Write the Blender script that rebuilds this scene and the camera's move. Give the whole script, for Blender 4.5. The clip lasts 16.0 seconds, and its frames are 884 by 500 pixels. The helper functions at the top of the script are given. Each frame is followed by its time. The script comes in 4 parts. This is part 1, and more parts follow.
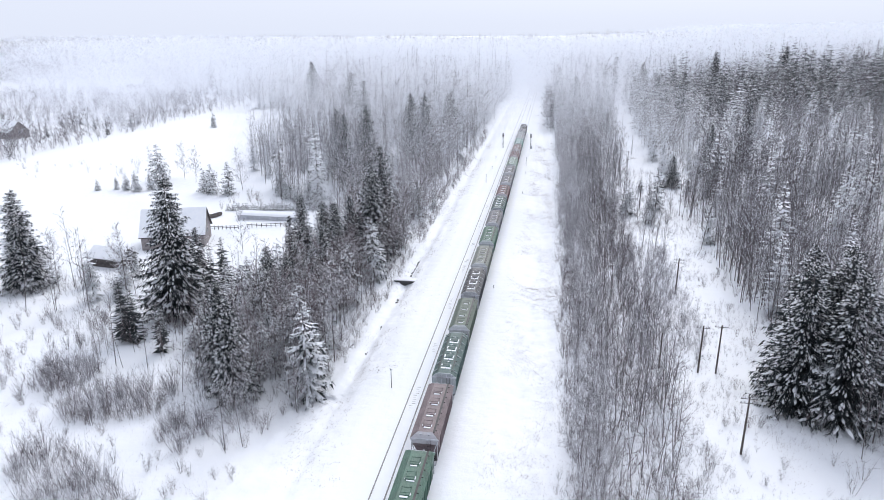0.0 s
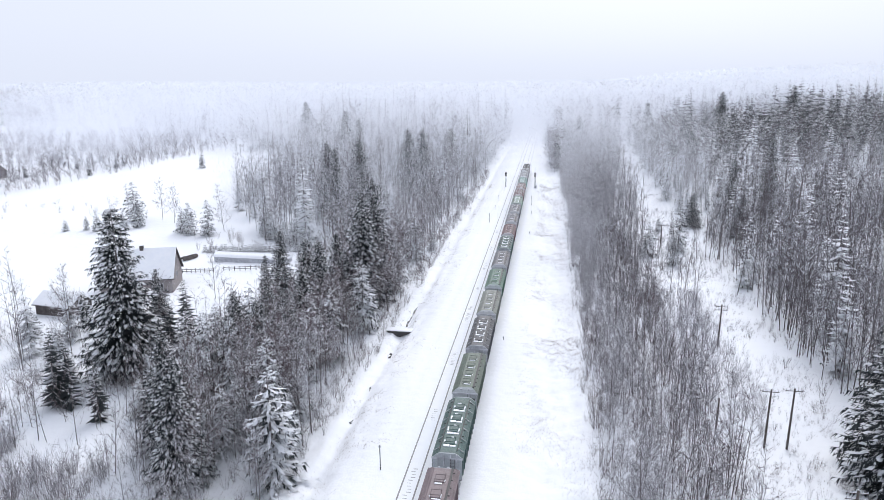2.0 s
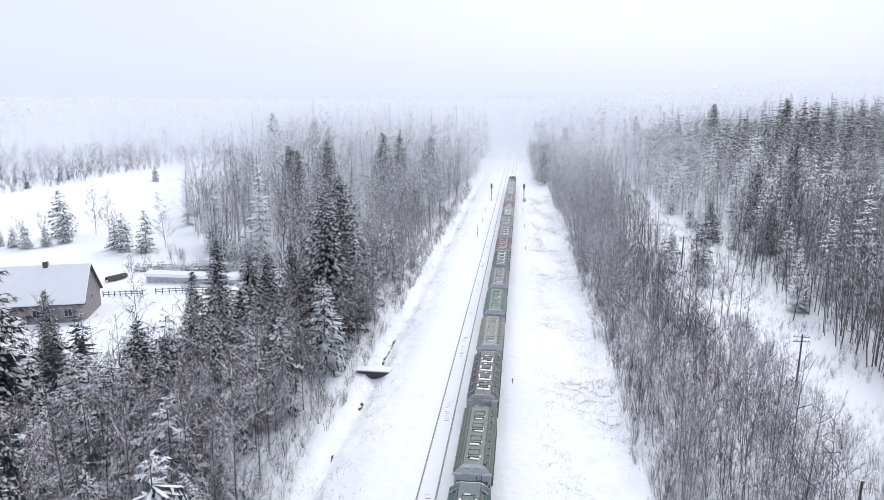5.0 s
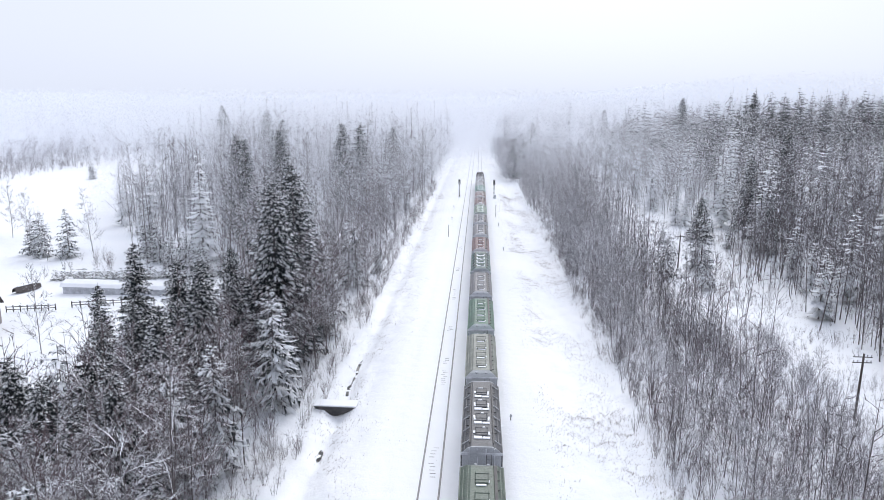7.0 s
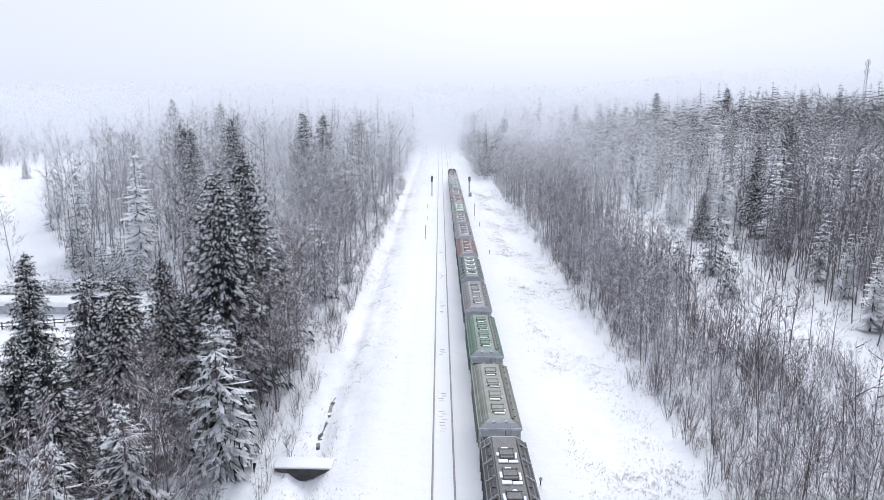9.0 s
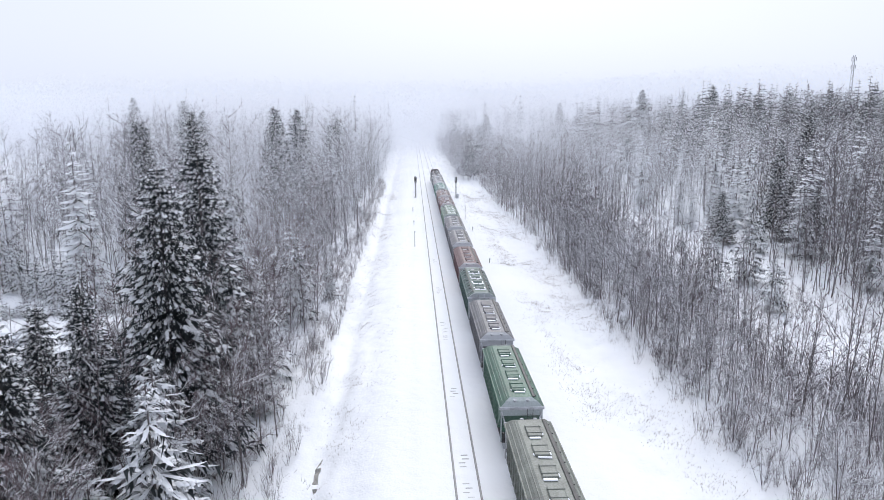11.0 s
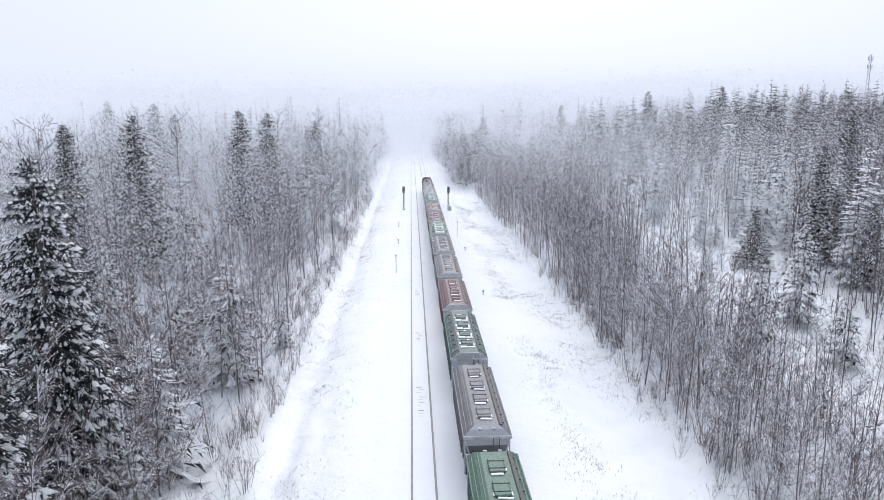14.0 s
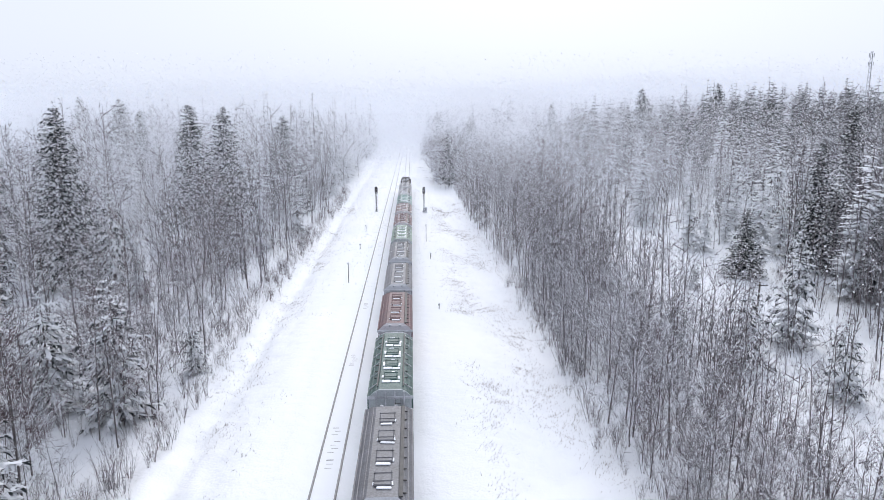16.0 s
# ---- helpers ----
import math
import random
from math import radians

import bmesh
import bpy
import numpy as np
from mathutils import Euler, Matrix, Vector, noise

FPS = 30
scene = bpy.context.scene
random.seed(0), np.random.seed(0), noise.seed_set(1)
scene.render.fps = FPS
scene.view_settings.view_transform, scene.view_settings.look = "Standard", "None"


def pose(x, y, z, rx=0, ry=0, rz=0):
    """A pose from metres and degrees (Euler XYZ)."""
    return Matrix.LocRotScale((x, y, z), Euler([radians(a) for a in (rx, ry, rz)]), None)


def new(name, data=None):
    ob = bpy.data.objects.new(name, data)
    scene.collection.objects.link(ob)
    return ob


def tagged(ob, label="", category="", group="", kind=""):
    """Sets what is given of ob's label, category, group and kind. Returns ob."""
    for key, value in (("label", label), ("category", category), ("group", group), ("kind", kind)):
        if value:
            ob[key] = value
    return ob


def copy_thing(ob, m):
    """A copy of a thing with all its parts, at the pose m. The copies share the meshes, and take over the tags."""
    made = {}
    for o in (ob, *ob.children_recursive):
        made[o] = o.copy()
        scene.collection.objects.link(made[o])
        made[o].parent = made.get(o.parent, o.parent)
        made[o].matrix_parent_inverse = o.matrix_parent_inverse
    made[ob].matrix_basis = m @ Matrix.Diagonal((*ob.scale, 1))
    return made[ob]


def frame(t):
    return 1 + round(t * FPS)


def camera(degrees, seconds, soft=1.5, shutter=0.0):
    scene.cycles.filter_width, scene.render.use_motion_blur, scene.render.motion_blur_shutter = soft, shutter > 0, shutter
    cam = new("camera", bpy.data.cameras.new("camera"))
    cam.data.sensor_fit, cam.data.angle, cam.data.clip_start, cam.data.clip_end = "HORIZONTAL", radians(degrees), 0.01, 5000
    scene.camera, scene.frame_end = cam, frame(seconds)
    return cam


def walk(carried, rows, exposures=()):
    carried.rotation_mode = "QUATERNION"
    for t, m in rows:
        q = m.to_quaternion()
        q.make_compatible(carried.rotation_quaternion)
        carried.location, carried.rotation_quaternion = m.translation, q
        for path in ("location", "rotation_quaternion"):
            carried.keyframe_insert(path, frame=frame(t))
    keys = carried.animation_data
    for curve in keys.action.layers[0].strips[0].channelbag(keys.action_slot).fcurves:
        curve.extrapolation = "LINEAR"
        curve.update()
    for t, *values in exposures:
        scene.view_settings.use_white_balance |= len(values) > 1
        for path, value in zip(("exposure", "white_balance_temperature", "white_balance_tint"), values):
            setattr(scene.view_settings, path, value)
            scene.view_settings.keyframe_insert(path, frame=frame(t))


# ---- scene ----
cam = camera(65.1, 16.0, soft=0.6)
METRES, EYE, TILT, LEAN, TURN = 126.8, 46.05, -17.69, 0.41, 8.81
ROWS = [
    (0.0, 0.0, 0.0, 0.0, -0.0, 0.0, 0.0),
    (0.5, -0.0001, 0.0326, -0.0006, -0.07, 0.59, 0.02),
    (1.0, -0.001, 0.0697, -0.0014, -0.13, 1.65, 0.04),
    (1.5, -0.0022, 0.1051, -0.0017, -0.15, 2.7, 0.06),
    (2.0, -0.0036, 0.1444, -0.0018, -0.17, 3.86, 0.08),
    (2.5, -0.0054, 0.1807, -0.0017, -0.22, 4.92, 0.03),
    (3.0, -0.0073, 0.2191, -0.0018, -0.25, 5.73, -0.0),
    (3.5, -0.0095, 0.2543, -0.002, -0.28, 5.81, -0.04),
    (4.0, -0.012, 0.2918, -0.0018, -0.78, 5.83, 0.01),
    (6.5, -0.0235, 0.457, 0.0162, -4.83, 5.73, 1.07),
    (7.0, -0.0262, 0.493, 0.0203, -5.65, 5.73, 1.24),
    (7.5, -0.0288, 0.526, 0.0244, -6.4, 5.72, 1.49),
    (8.0, -0.0315, 0.5615, 0.0292, -7.21, 5.69, 1.71),
    (8.5, -0.034, 0.5938, 0.0336, -7.94, 5.71, 1.98),
    (9.0, -0.0362, 0.6279, 0.0388, -8.74, 5.69, 2.19),
    (11.5, -0.0398, 0.7778, 0.068, -10.95, 5.82, 3.19),
    (12.0, -0.0361, 0.8031, 0.0782, -10.92, 5.83, 3.22),
    (12.5, -0.0303, 0.8248, 0.0858, -10.92, 5.88, 3.24),
    (13.0, -0.0213, 0.8468, 0.0924, -10.89, 5.96, 3.27),
    (13.5, -0.0105, 0.8658, 0.0975, -10.88, 6.03, 3.24),
    (14.0, 0.0029, 0.885, 0.1021, -10.87, 6.06, 3.24),
    (14.5, 0.0175, 0.9021, 0.1051, -10.85, 6.1, 3.23),
    (15.0, 0.0342, 0.9193, 0.1081, -10.82, 6.11, 3.24),
    (15.5, 0.0492, 0.9352, 0.1114, -10.85, 6.08, 3.16),
    (16.0, 0.0638, 0.954, 0.116, -10.89, 6.06, 3.16),
]
walk(cam, [(t, pose(0, 0, EYE, TILT, LEAN, TURN) @ pose(METRES * x, METRES * y, METRES * z, 90 + pitch, roll, yaw)) for t, x, y, z, yaw, pitch, roll in ROWS],
     exposures=[(0.0, 0.0), (16.0, 0.0)])

# ---------------------------------------------------------------- light
world = bpy.data.worlds.new("world")
scene.world = world
world.use_nodes = True
wn, wl = world.node_tree.nodes, world.node_tree.links
sky = wn.new("ShaderNodeTexSky")
sky.sky_type, sky.sun_disc = "NISHITA", False
sky.sun_elevation, sky.sun_rotation = radians(38), radians(10)
sky.air_density, sky.dust_density, sky.ozone_density = 1.0, 6.0, 1.0
pale = wn.new("ShaderNodeHueSaturation")
pale.inputs["Saturation"].default_value = 0.2
cloud = wn.new("ShaderNodeMixRGB")
cloud.inputs[0].default_value = 0.86
cloud.inputs[2].default_value = (8.9, 9.55, 11.25, 1)
wl.new(sky.outputs[0], pale.inputs["Color"])
wl.new(pale.outputs[0], cloud.inputs[1])
wl.new(cloud.outputs[0], wn["Background"].inputs["Color"])
wn["Background"].inputs["Strength"].default_value = 0.1

sun = new("sun", bpy.data.lights.new("sun", "SUN"))
sun.data.energy, sun.data.angle, sun.data.color = 1.75, radians(40), (1.0, 0.98, 0.97)
sun.matrix_world = pose(0, 0, 80, -52, 0, -10)

# ---------------------------------------------------------------- materials


def material(name, rough=0.8):
    m = bpy.data.materials.new(name)
    m.use_nodes = True
    b = m.node_tree.nodes["Principled BSDF"]
    b.inputs["Roughness"].default_value = rough
    return m, m.node_tree.nodes, m.node_tree.links, b


def noise_tex(n, l, scale, detail=4.0, space="Object"):
    co, tx = n.new("ShaderNodeTexCoord"), n.new("ShaderNodeTexNoise")
    tx.inputs["Scale"].default_value, tx.inputs["Detail"].default_value = scale, detail
    l.new(co.outputs[space], tx.inputs["Vector"])
    return tx


def ramp(n, l, value, stops):
    r = n.new("ShaderNodeValToRGB")
    while len(r.color_ramp.elements) < len(stops):
        r.color_ramp.elements.new(0.5)
    for e, (p, c) in zip(r.color_ramp.elements, stops):
        e.position, e.color = p, (*c, 1)
    l.new(value, r.inputs[0])
    return r


def bump(n, l, b, height, strength, distance):
    k = n.new("ShaderNodeBump")
    k.inputs["Strength"].default_value, k.inputs["Distance"].default_value = strength, distance
    l.new(height, k.inputs["Height"])
    l.new(k.outputs[0], b.inputs["Normal"])


def mixed(name, dark, light, scale, rough=0.8, relief=0.3, depth=0.02, fine=None, metal=0.0):
    """Two tones in patches, a finer grain over them, and relief."""
    m, n, l, b = material(name, rough)
    a = noise_tex(n, l, scale)
    f = noise_tex(n, l, fine or scale * 9, 6)
    add = n.new("ShaderNodeMath")
    add.operation = "MULTIPLY_ADD"
    add.inputs[1].default_value = 0.45
    l.new(f.outputs[0], add.inputs[0])
    l.new(a.outputs[0], add.inputs[2])
    r = ramp(n, l, add.outputs[0], [(0.5, dark), (0.95, light)])
    l.new(r.outputs[0], b.inputs["Base Color"])
    b.inputs["Metallic"].default_value = metal
    bump(n, l, b, f.outputs[0], relief, depth)
    return m


def snowy(name, dark, light, lo, hi, scale, patch=0.5, snow=(0.86, 0.88, 0.92), rough=0.85):
    """A surface with snow lying on whatever faces up, broken by noise."""
    m, n, l, b = material(name, rough)
    f = noise_tex(n, l, scale)
    r = ramp(n, l, f.outputs[0], [(0.3, dark), (0.7, light)])
    g, s = n.new("ShaderNodeNewGeometry"), n.new("ShaderNodeSeparateXYZ")
    l.new(g.outputs["Normal"], s.inputs[0])
    p = noise_tex(n, l, scale * 0.37, 2)
    k = n.new("ShaderNodeMath")
    k.operation = "MULTIPLY_ADD"
    k.inputs[1].default_value = patch
    l.new(p.outputs[0], k.inputs[0])
    l.new(s.outputs[2], k.inputs[2])
    w = n.new("ShaderNodeMapRange")
    w.inputs["From Min"].default_value, w.inputs["From Max"].default_value = lo + patch * 0.5, hi + patch * 0.5
    l.new(k.outputs[0], w.inputs["Value"])
    mx = n.new("ShaderNodeMixRGB")
    mx.inputs[2].default_value = (*snow, 1)
    l.new(w.outputs[0], mx.inputs[0])
    l.new(r.outputs[0], mx.inputs[1])
    l.new(mx.outputs[0], b.inputs["Base Color"])
    return m


def snow_ground():
    m, n, l, b = material("snow_ground", 0.75)
    big, mid, fine = noise_tex(n, l, 0.05), noise_tex(n, l, 0.7, 6), noise_tex(n, l, 6, 5)
    r = ramp(n, l, big.outputs[0], [(0.3, (0.84, 0.865, 0.91)), (0.7, (0.9, 0.91, 0.93))])
    l.new(r.outputs[0], b.inputs["Base Color"])
    add = n.new("ShaderNodeMath")
    add.operation = "MULTIPLY_ADD"
    add.inputs[1].default_value = 0.25
    l.new(fine.outputs[0], add.inputs[0])
    l.new(mid.outputs[0], add.inputs[2])
    bump(n, l, b, add.outputs[0], 0.5, 0.3)
    return m


# matt white for the flakes that imitate haze over distance
def haze_flake_material():
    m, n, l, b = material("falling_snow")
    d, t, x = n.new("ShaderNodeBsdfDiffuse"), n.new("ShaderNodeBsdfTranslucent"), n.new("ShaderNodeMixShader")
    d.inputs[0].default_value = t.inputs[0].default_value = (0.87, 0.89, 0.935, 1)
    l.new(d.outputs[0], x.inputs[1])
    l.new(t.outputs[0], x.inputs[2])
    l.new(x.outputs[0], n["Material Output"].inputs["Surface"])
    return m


SNOW = snow_ground()
HAZE_FLAKE = haze_flake_material()
SNOWCAP = mixed("fresh_snow", (0.86, 0.88, 0.92), (0.92, 0.93, 0.95), 1.2, 0.7, 0.4, 0.05)
BARK = snowy("bark_with_snow", (0.075, 0.064, 0.064), (0.19, 0.17, 0.17), 0.4, 0.9, 3.0)
TWIG = snowy("twigs_with_snow", (0.078, 0.068, 0.075), (0.2, 0.176, 0.19), 0.22, 0.95, 0.5, 0.8)
# true rime near by; on the far woods this pale tone paints in haze
RIME_HAZE = snowy("twigs_with_rime_and_haze", (0.14, 0.13, 0.143), (0.32, 0.3, 0.325), 0.05, 0.85, 0.3, 0.9)
REDTWIG = snowy("red_brown_twigs", (0.068, 0.046, 0.05), (0.17, 0.122, 0.13), 0.2, 0.95, 0.5, 0.8)
NEEDLE = snowy("spruce_needles_with_snow", (0.014, 0.019, 0.022), (0.036, 0.044, 0.047), 1.0, 1.15, 0.8, 0.9)
# snow-laden near by; the whiter needles also paint haze into far spruces
NEEDLE_WHITE = snowy("laden_and_hazed_spruce_needles", (0.018, 0.024, 0.027), (0.045, 0.055, 0.056), 0.6, 0.92, 1.0, 0.8)
GRASS = mixed("dry_grass", (0.17, 0.145, 0.125), (0.36, 0.32, 0.29), 2.0)
RAIL = mixed("rail_steel", (0.17, 0.165, 0.17), (0.34, 0.33, 0.335), 3.0, 0.5, 0.2, 0.005)
SLEEPER = mixed("sleeper_concrete", (0.3, 0.3, 0.31), (0.5, 0.5, 0.51), 2.0)
POLE = snowy("weathered_pole_wood", (0.05, 0.042, 0.038), (0.12, 0.1, 0.09), 0.5, 0.9, 4.0)
IRON = mixed("dark_iron", (0.03, 0.03, 0.032), (0.08, 0.075, 0.075), 2.0, 0.6)

# ---------------------------------------------------------------- helpers


def part(name, bm, mat, parent=None, label=""):
    me = bpy.data.meshes.new(name)
    bm.to_mesh(me)
    bm.free()
    me.materials.append(mat)
    ob = new(name, me)
    ob.parent = parent
    return tagged(ob, label)


def mesh_of(name, v, f, mat, smooth=False):
    me = bpy.data.meshes.new(name)
    v, f = np.asarray(v, np.float32), np.asarray(f, np.int32)
    me.vertices.add(len(v))
    me.vertices.foreach_set("co", v.ravel())
    me.loops.add(f.size)
    me.loops.foreach_set("vertex_index", f.ravel())
    me.polygons.add(len(f))
    me.polygons.foreach_set("loop_start", np.arange(0, f.size, f.shape[1], dtype=np.int32))
    me.polygons.foreach_set("loop_total", np.full(len(f), f.shape[1], np.int32))
    me.update(calc_edges=True)
    me.materials.append(mat)
    if smooth:
        me.polygons.foreach_set("use_smooth", np.ones(len(f), bool))
    return me


def box(bm, cx, cy, cz, sx, sy, sz, bevel=0.0, rot=None):
    m = Matrix.Translation((cx, cy, cz)) @ (rot or Matrix()) @ Matrix.Diagonal((sx, sy, sz, 1))
    made = bmesh.ops.create_cube(bm, size=1, matrix=m)["verts"]
    if bevel:
        edges = {e for v in made for e in v.link_edges}
        bmesh.ops.bevel(bm, geom=list(edges), offset=bevel, segments=1, affect="EDGES")


def rod(bm, a, b, r, sides=6, r2=None):
    a, b = Vector(a), Vector(b)
    d = b - a
    m = Matrix.Translation((a + b) / 2) @ d.to_track_quat("Z", "Y").to_matrix().to_4x4()
    bmesh.ops.create_cone(bm, cap_ends=True, segments=sides, radius1=r, radius2=r if r2 is None else r2, depth=d.length, matrix=m)


def prism(bm, section, y0, y1, skew=0.0):
    """A closed section (x, z) drawn out along y."""
    a = [bm.verts.new((x, y0, z)) for x, z in section]
    b = [bm.verts.new((x, y1, z)) for x, z in section]
    n = len(section)
    for i in range(n):
        bm.faces.new((a[i], a[(i + 1) % n], b[(i + 1) % n], b[i]))
    bm.faces.new(a[::-1])
    bm.faces.new(b)
    bmesh.ops.recalc_face_normals(bm, faces=bm.faces)


def thing(name, label, category, at=Matrix(), group="", kind=""):
    ob = new(name)
    ob.empty_display_size = 0.3
    ob.matrix_world = at
    return tagged(ob, label, category, group, kind)


def step(a, b, x):
    k = np.clip((x - a) / (b - a), 0, 1)
    return k * k * (3 - 2 * k)


# ---------------------------------------------------------------- ground
LEFT_TRACK, RIGHT_TRACK = -16.2, -12.15


def bend(y):
    """The line's bend to the west far off."""
    d = np.maximum(np.asarray(y, float) - 540, 0)
    return -0.0007 * d ** 2 / (1 + d / 900)


def ground(x, y):
    x, y = np.asarray(x, float), np.asarray(y, float)
    u = x - bend(y)
    z = 0.25 * np.sin(x * 0.05 + y * 0.021) * np.sin(y * 0.043 - x * 0.013) * step(10, 40, abs(u + 14))
    z = z - 0.85 * step(-21, -26, u) - 0.55 * np.exp(-((u + 26.6) / 0.9) ** 2) - 0.4 * np.exp(-((u + 26.8) / 1.5) ** 2 - ((y - 122.5) / 1.8) ** 2)
    z = z + 0.3 * step(-32, -62, u)
    z = z - 0.7 * step(-6.5, -2, u) + 0.5 * step(0, 4, u)
    z = z + 11.5 * step(40, 190, x) * step(140, 430, y) + 4 * step(-150, -600, x) * step(300, 900, y)
    z = z + 0.05 * np.sin(x * 1.3 + 2 * np.sin(y * 0.7)) * np.sin(y * 1.1 + np.sin(x)) * step(4.5, 8, abs(u + 14.2))
    rough = step(-22.5, -25, u) * step(-40, -31, u) + step(-6, -3, u) * step(24, 6, u)
    z = z + 0.2 * rough * (np.sin(x * 2.3 + 1.9 * np.sin(y * 0.83)) * np.sin(y * 1.7 + 1.4 * np.sin(x * 1.1)) + 0.6 * np.sin(x * 0.9 + y * 0.7) * np.sin(y * 0.51 - x * 1.3))
    # low ridges that the ploughs and drifts left beside the rails
    return z + 0.12 * np.exp(-((u + 18.9) / 0.7) ** 2) + 0.1 * np.exp(-((u + 9.3) / 0.8) ** 2) - 0.1 * np.exp(-((u + 14.18) / 0.7) ** 2)


def axis(lo, fine_lo, fine_hi, hi, d, growth=1.12):
    mid = list(np.arange(fine_lo, fine_hi + d / 2, d))
    out, s, a = [], d, fine_lo
    while a > lo:
        s *= growth
        a -= s
        out.append(a)
    s, b, up = d, fine_hi, []
    while b < hi:
        s *= growth
        b += s
        up.append(b)
    return np.array(out[::-1] + mid + up)


def build_ground():
    xs, ys = axis(-2600, -34, 8, 2600, 0.6, 1.05), axis(-900, 52, 230, 4500, 0.9, 1.035)
    gx, gy = np.meshgrid(xs, ys)
    v = np.stack([gx, gy, ground(gx, gy)], -1).reshape(-1, 3)
    w, h = len(xs), len(ys)
    i = (np.arange(h - 1)[:, None] * w + np.arange(w - 1)[None]).ravel()
    ob = new("ground", mesh_of("ground", v, np.stack([i, i + 1, i + w + 1, i + w], -1), SNOW, True))
    tagged(ob, "snow-covered ground with drifts, ditch and gentle rise", "ground", kind="structure")


build_ground()

# ---------------------------------------------------------------- railway
def build_track(name, x0, y0, y1, label):
    ob = thing(name, label, "railway track", kind="structure")
    prof = [(-0.075, -0.1), (-0.075, 0.0), (-0.036, 0.03), (-0.036, 0.055), (0.036, 0.055), (0.036, 0.03), (0.075, 0.0), (0.075, -0.1)]
    ys = np.concatenate([np.arange(y0, 520, 40.0), np.arange(520, y1, 12.0)])
    for side in (-1, 1):
        bm = bmesh.new()
        last = None
        for y in ys:
            c = x0 + side * 0.796 + float(bend(y))
            ring = [bm.verts.new((c + px, y, pz + 0.02)) for px, pz in prof]
            if last:
                for i in range(len(prof) - 1):
                    bm.faces.new((last[i], last[i + 1], ring[i + 1], ring[i]))
            last = ring
        bmesh.ops.recalc_face_normals(bm, faces=bm.faces)
        part("rail", bm, RAIL, ob)
    return ob


TRACK_W = build_track("railway_track", LEFT_TRACK, 20, 900, "snow-filled railway track with bare steel rails")
TRACK_E = build_track("railway_track", RIGHT_TRACK, 20, 900, "snow-filled railway track under the freight train")


def build_sleepers():
    bm = bmesh.new()
    box(bm, 0, 0, 0, 0.5, 0.12, 0.16, 0.03)
    first = part("sleeper", bm, SLEEPER, TRACK_W)
    r = random.Random(4)
    runs = [(76, 82), (93, 96), (110, 115), (129, 133), (135, 137), (147, 149), (162, 168), (181, 184), (200, 203)]
    k = 0
    for a, b in runs:
        y = a
        while y < b:
            ob = first if k == 0 else new("sleeper", first.data)
            ob.parent = TRACK_W
            x = LEFT_TRACK + r.uniform(-0.16, 0.16)
            ob.matrix_world = pose(x, y, float(ground(x, y)) - 0.062 + r.uniform(-0.02, 0.012), 0, 0, 0)
            y += 0.54
            k += 1


# ---------------------------------------------------------------- freight train


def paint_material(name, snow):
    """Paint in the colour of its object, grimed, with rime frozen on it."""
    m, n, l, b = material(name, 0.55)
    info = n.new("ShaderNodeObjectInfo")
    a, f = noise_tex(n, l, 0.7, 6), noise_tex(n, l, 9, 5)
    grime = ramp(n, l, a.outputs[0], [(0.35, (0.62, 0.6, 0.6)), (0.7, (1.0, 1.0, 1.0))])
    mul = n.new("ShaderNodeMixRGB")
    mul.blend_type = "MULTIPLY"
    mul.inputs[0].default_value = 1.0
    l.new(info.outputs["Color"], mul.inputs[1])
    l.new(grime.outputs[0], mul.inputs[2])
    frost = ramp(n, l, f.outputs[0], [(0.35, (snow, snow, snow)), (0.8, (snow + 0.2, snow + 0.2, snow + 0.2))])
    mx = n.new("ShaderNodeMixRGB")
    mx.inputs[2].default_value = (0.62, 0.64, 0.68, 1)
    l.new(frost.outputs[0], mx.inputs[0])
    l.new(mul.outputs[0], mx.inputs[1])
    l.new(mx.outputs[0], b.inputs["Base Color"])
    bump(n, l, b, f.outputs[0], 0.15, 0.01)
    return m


PAINT = paint_material("weathered_paint", 0.0)
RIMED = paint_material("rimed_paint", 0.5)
FROSTED = mixed("frosted_steel", (0.3, 0.31, 0.33), (0.55, 0.56, 0.6), 1.5, 0.6, 0.2, 0.01)


def bogie(parent, y):
    bm = bmesh.new()
    for s in (-1, 1):
        box(bm, s * 1.02, y, 0.62, 0.16, 2.3, 0.22, 0.04)
        box(bm, s * 1.02, y, 0.5, 0.2, 0.7, 0.4, 0.05)
    box(bm, 0, y, 0.66, 2.1, 0.45, 0.24, 0.04)
    b = part("bogie", bm, IRON, parent)
    for dy in (-0.92, 0.92):
        bm = bmesh.new()
        for s in (-1, 1):
            rod(bm, (s * 0.72, y + dy, 0.5), (s * 0.86, y + dy, 0.5), 0.47, 18)
        rod(bm, (-0.86, y + dy, 0.5), (0.86, y + dy, 0.5), 0.08, 8)
        part("wheelset", bm, IRON, b)


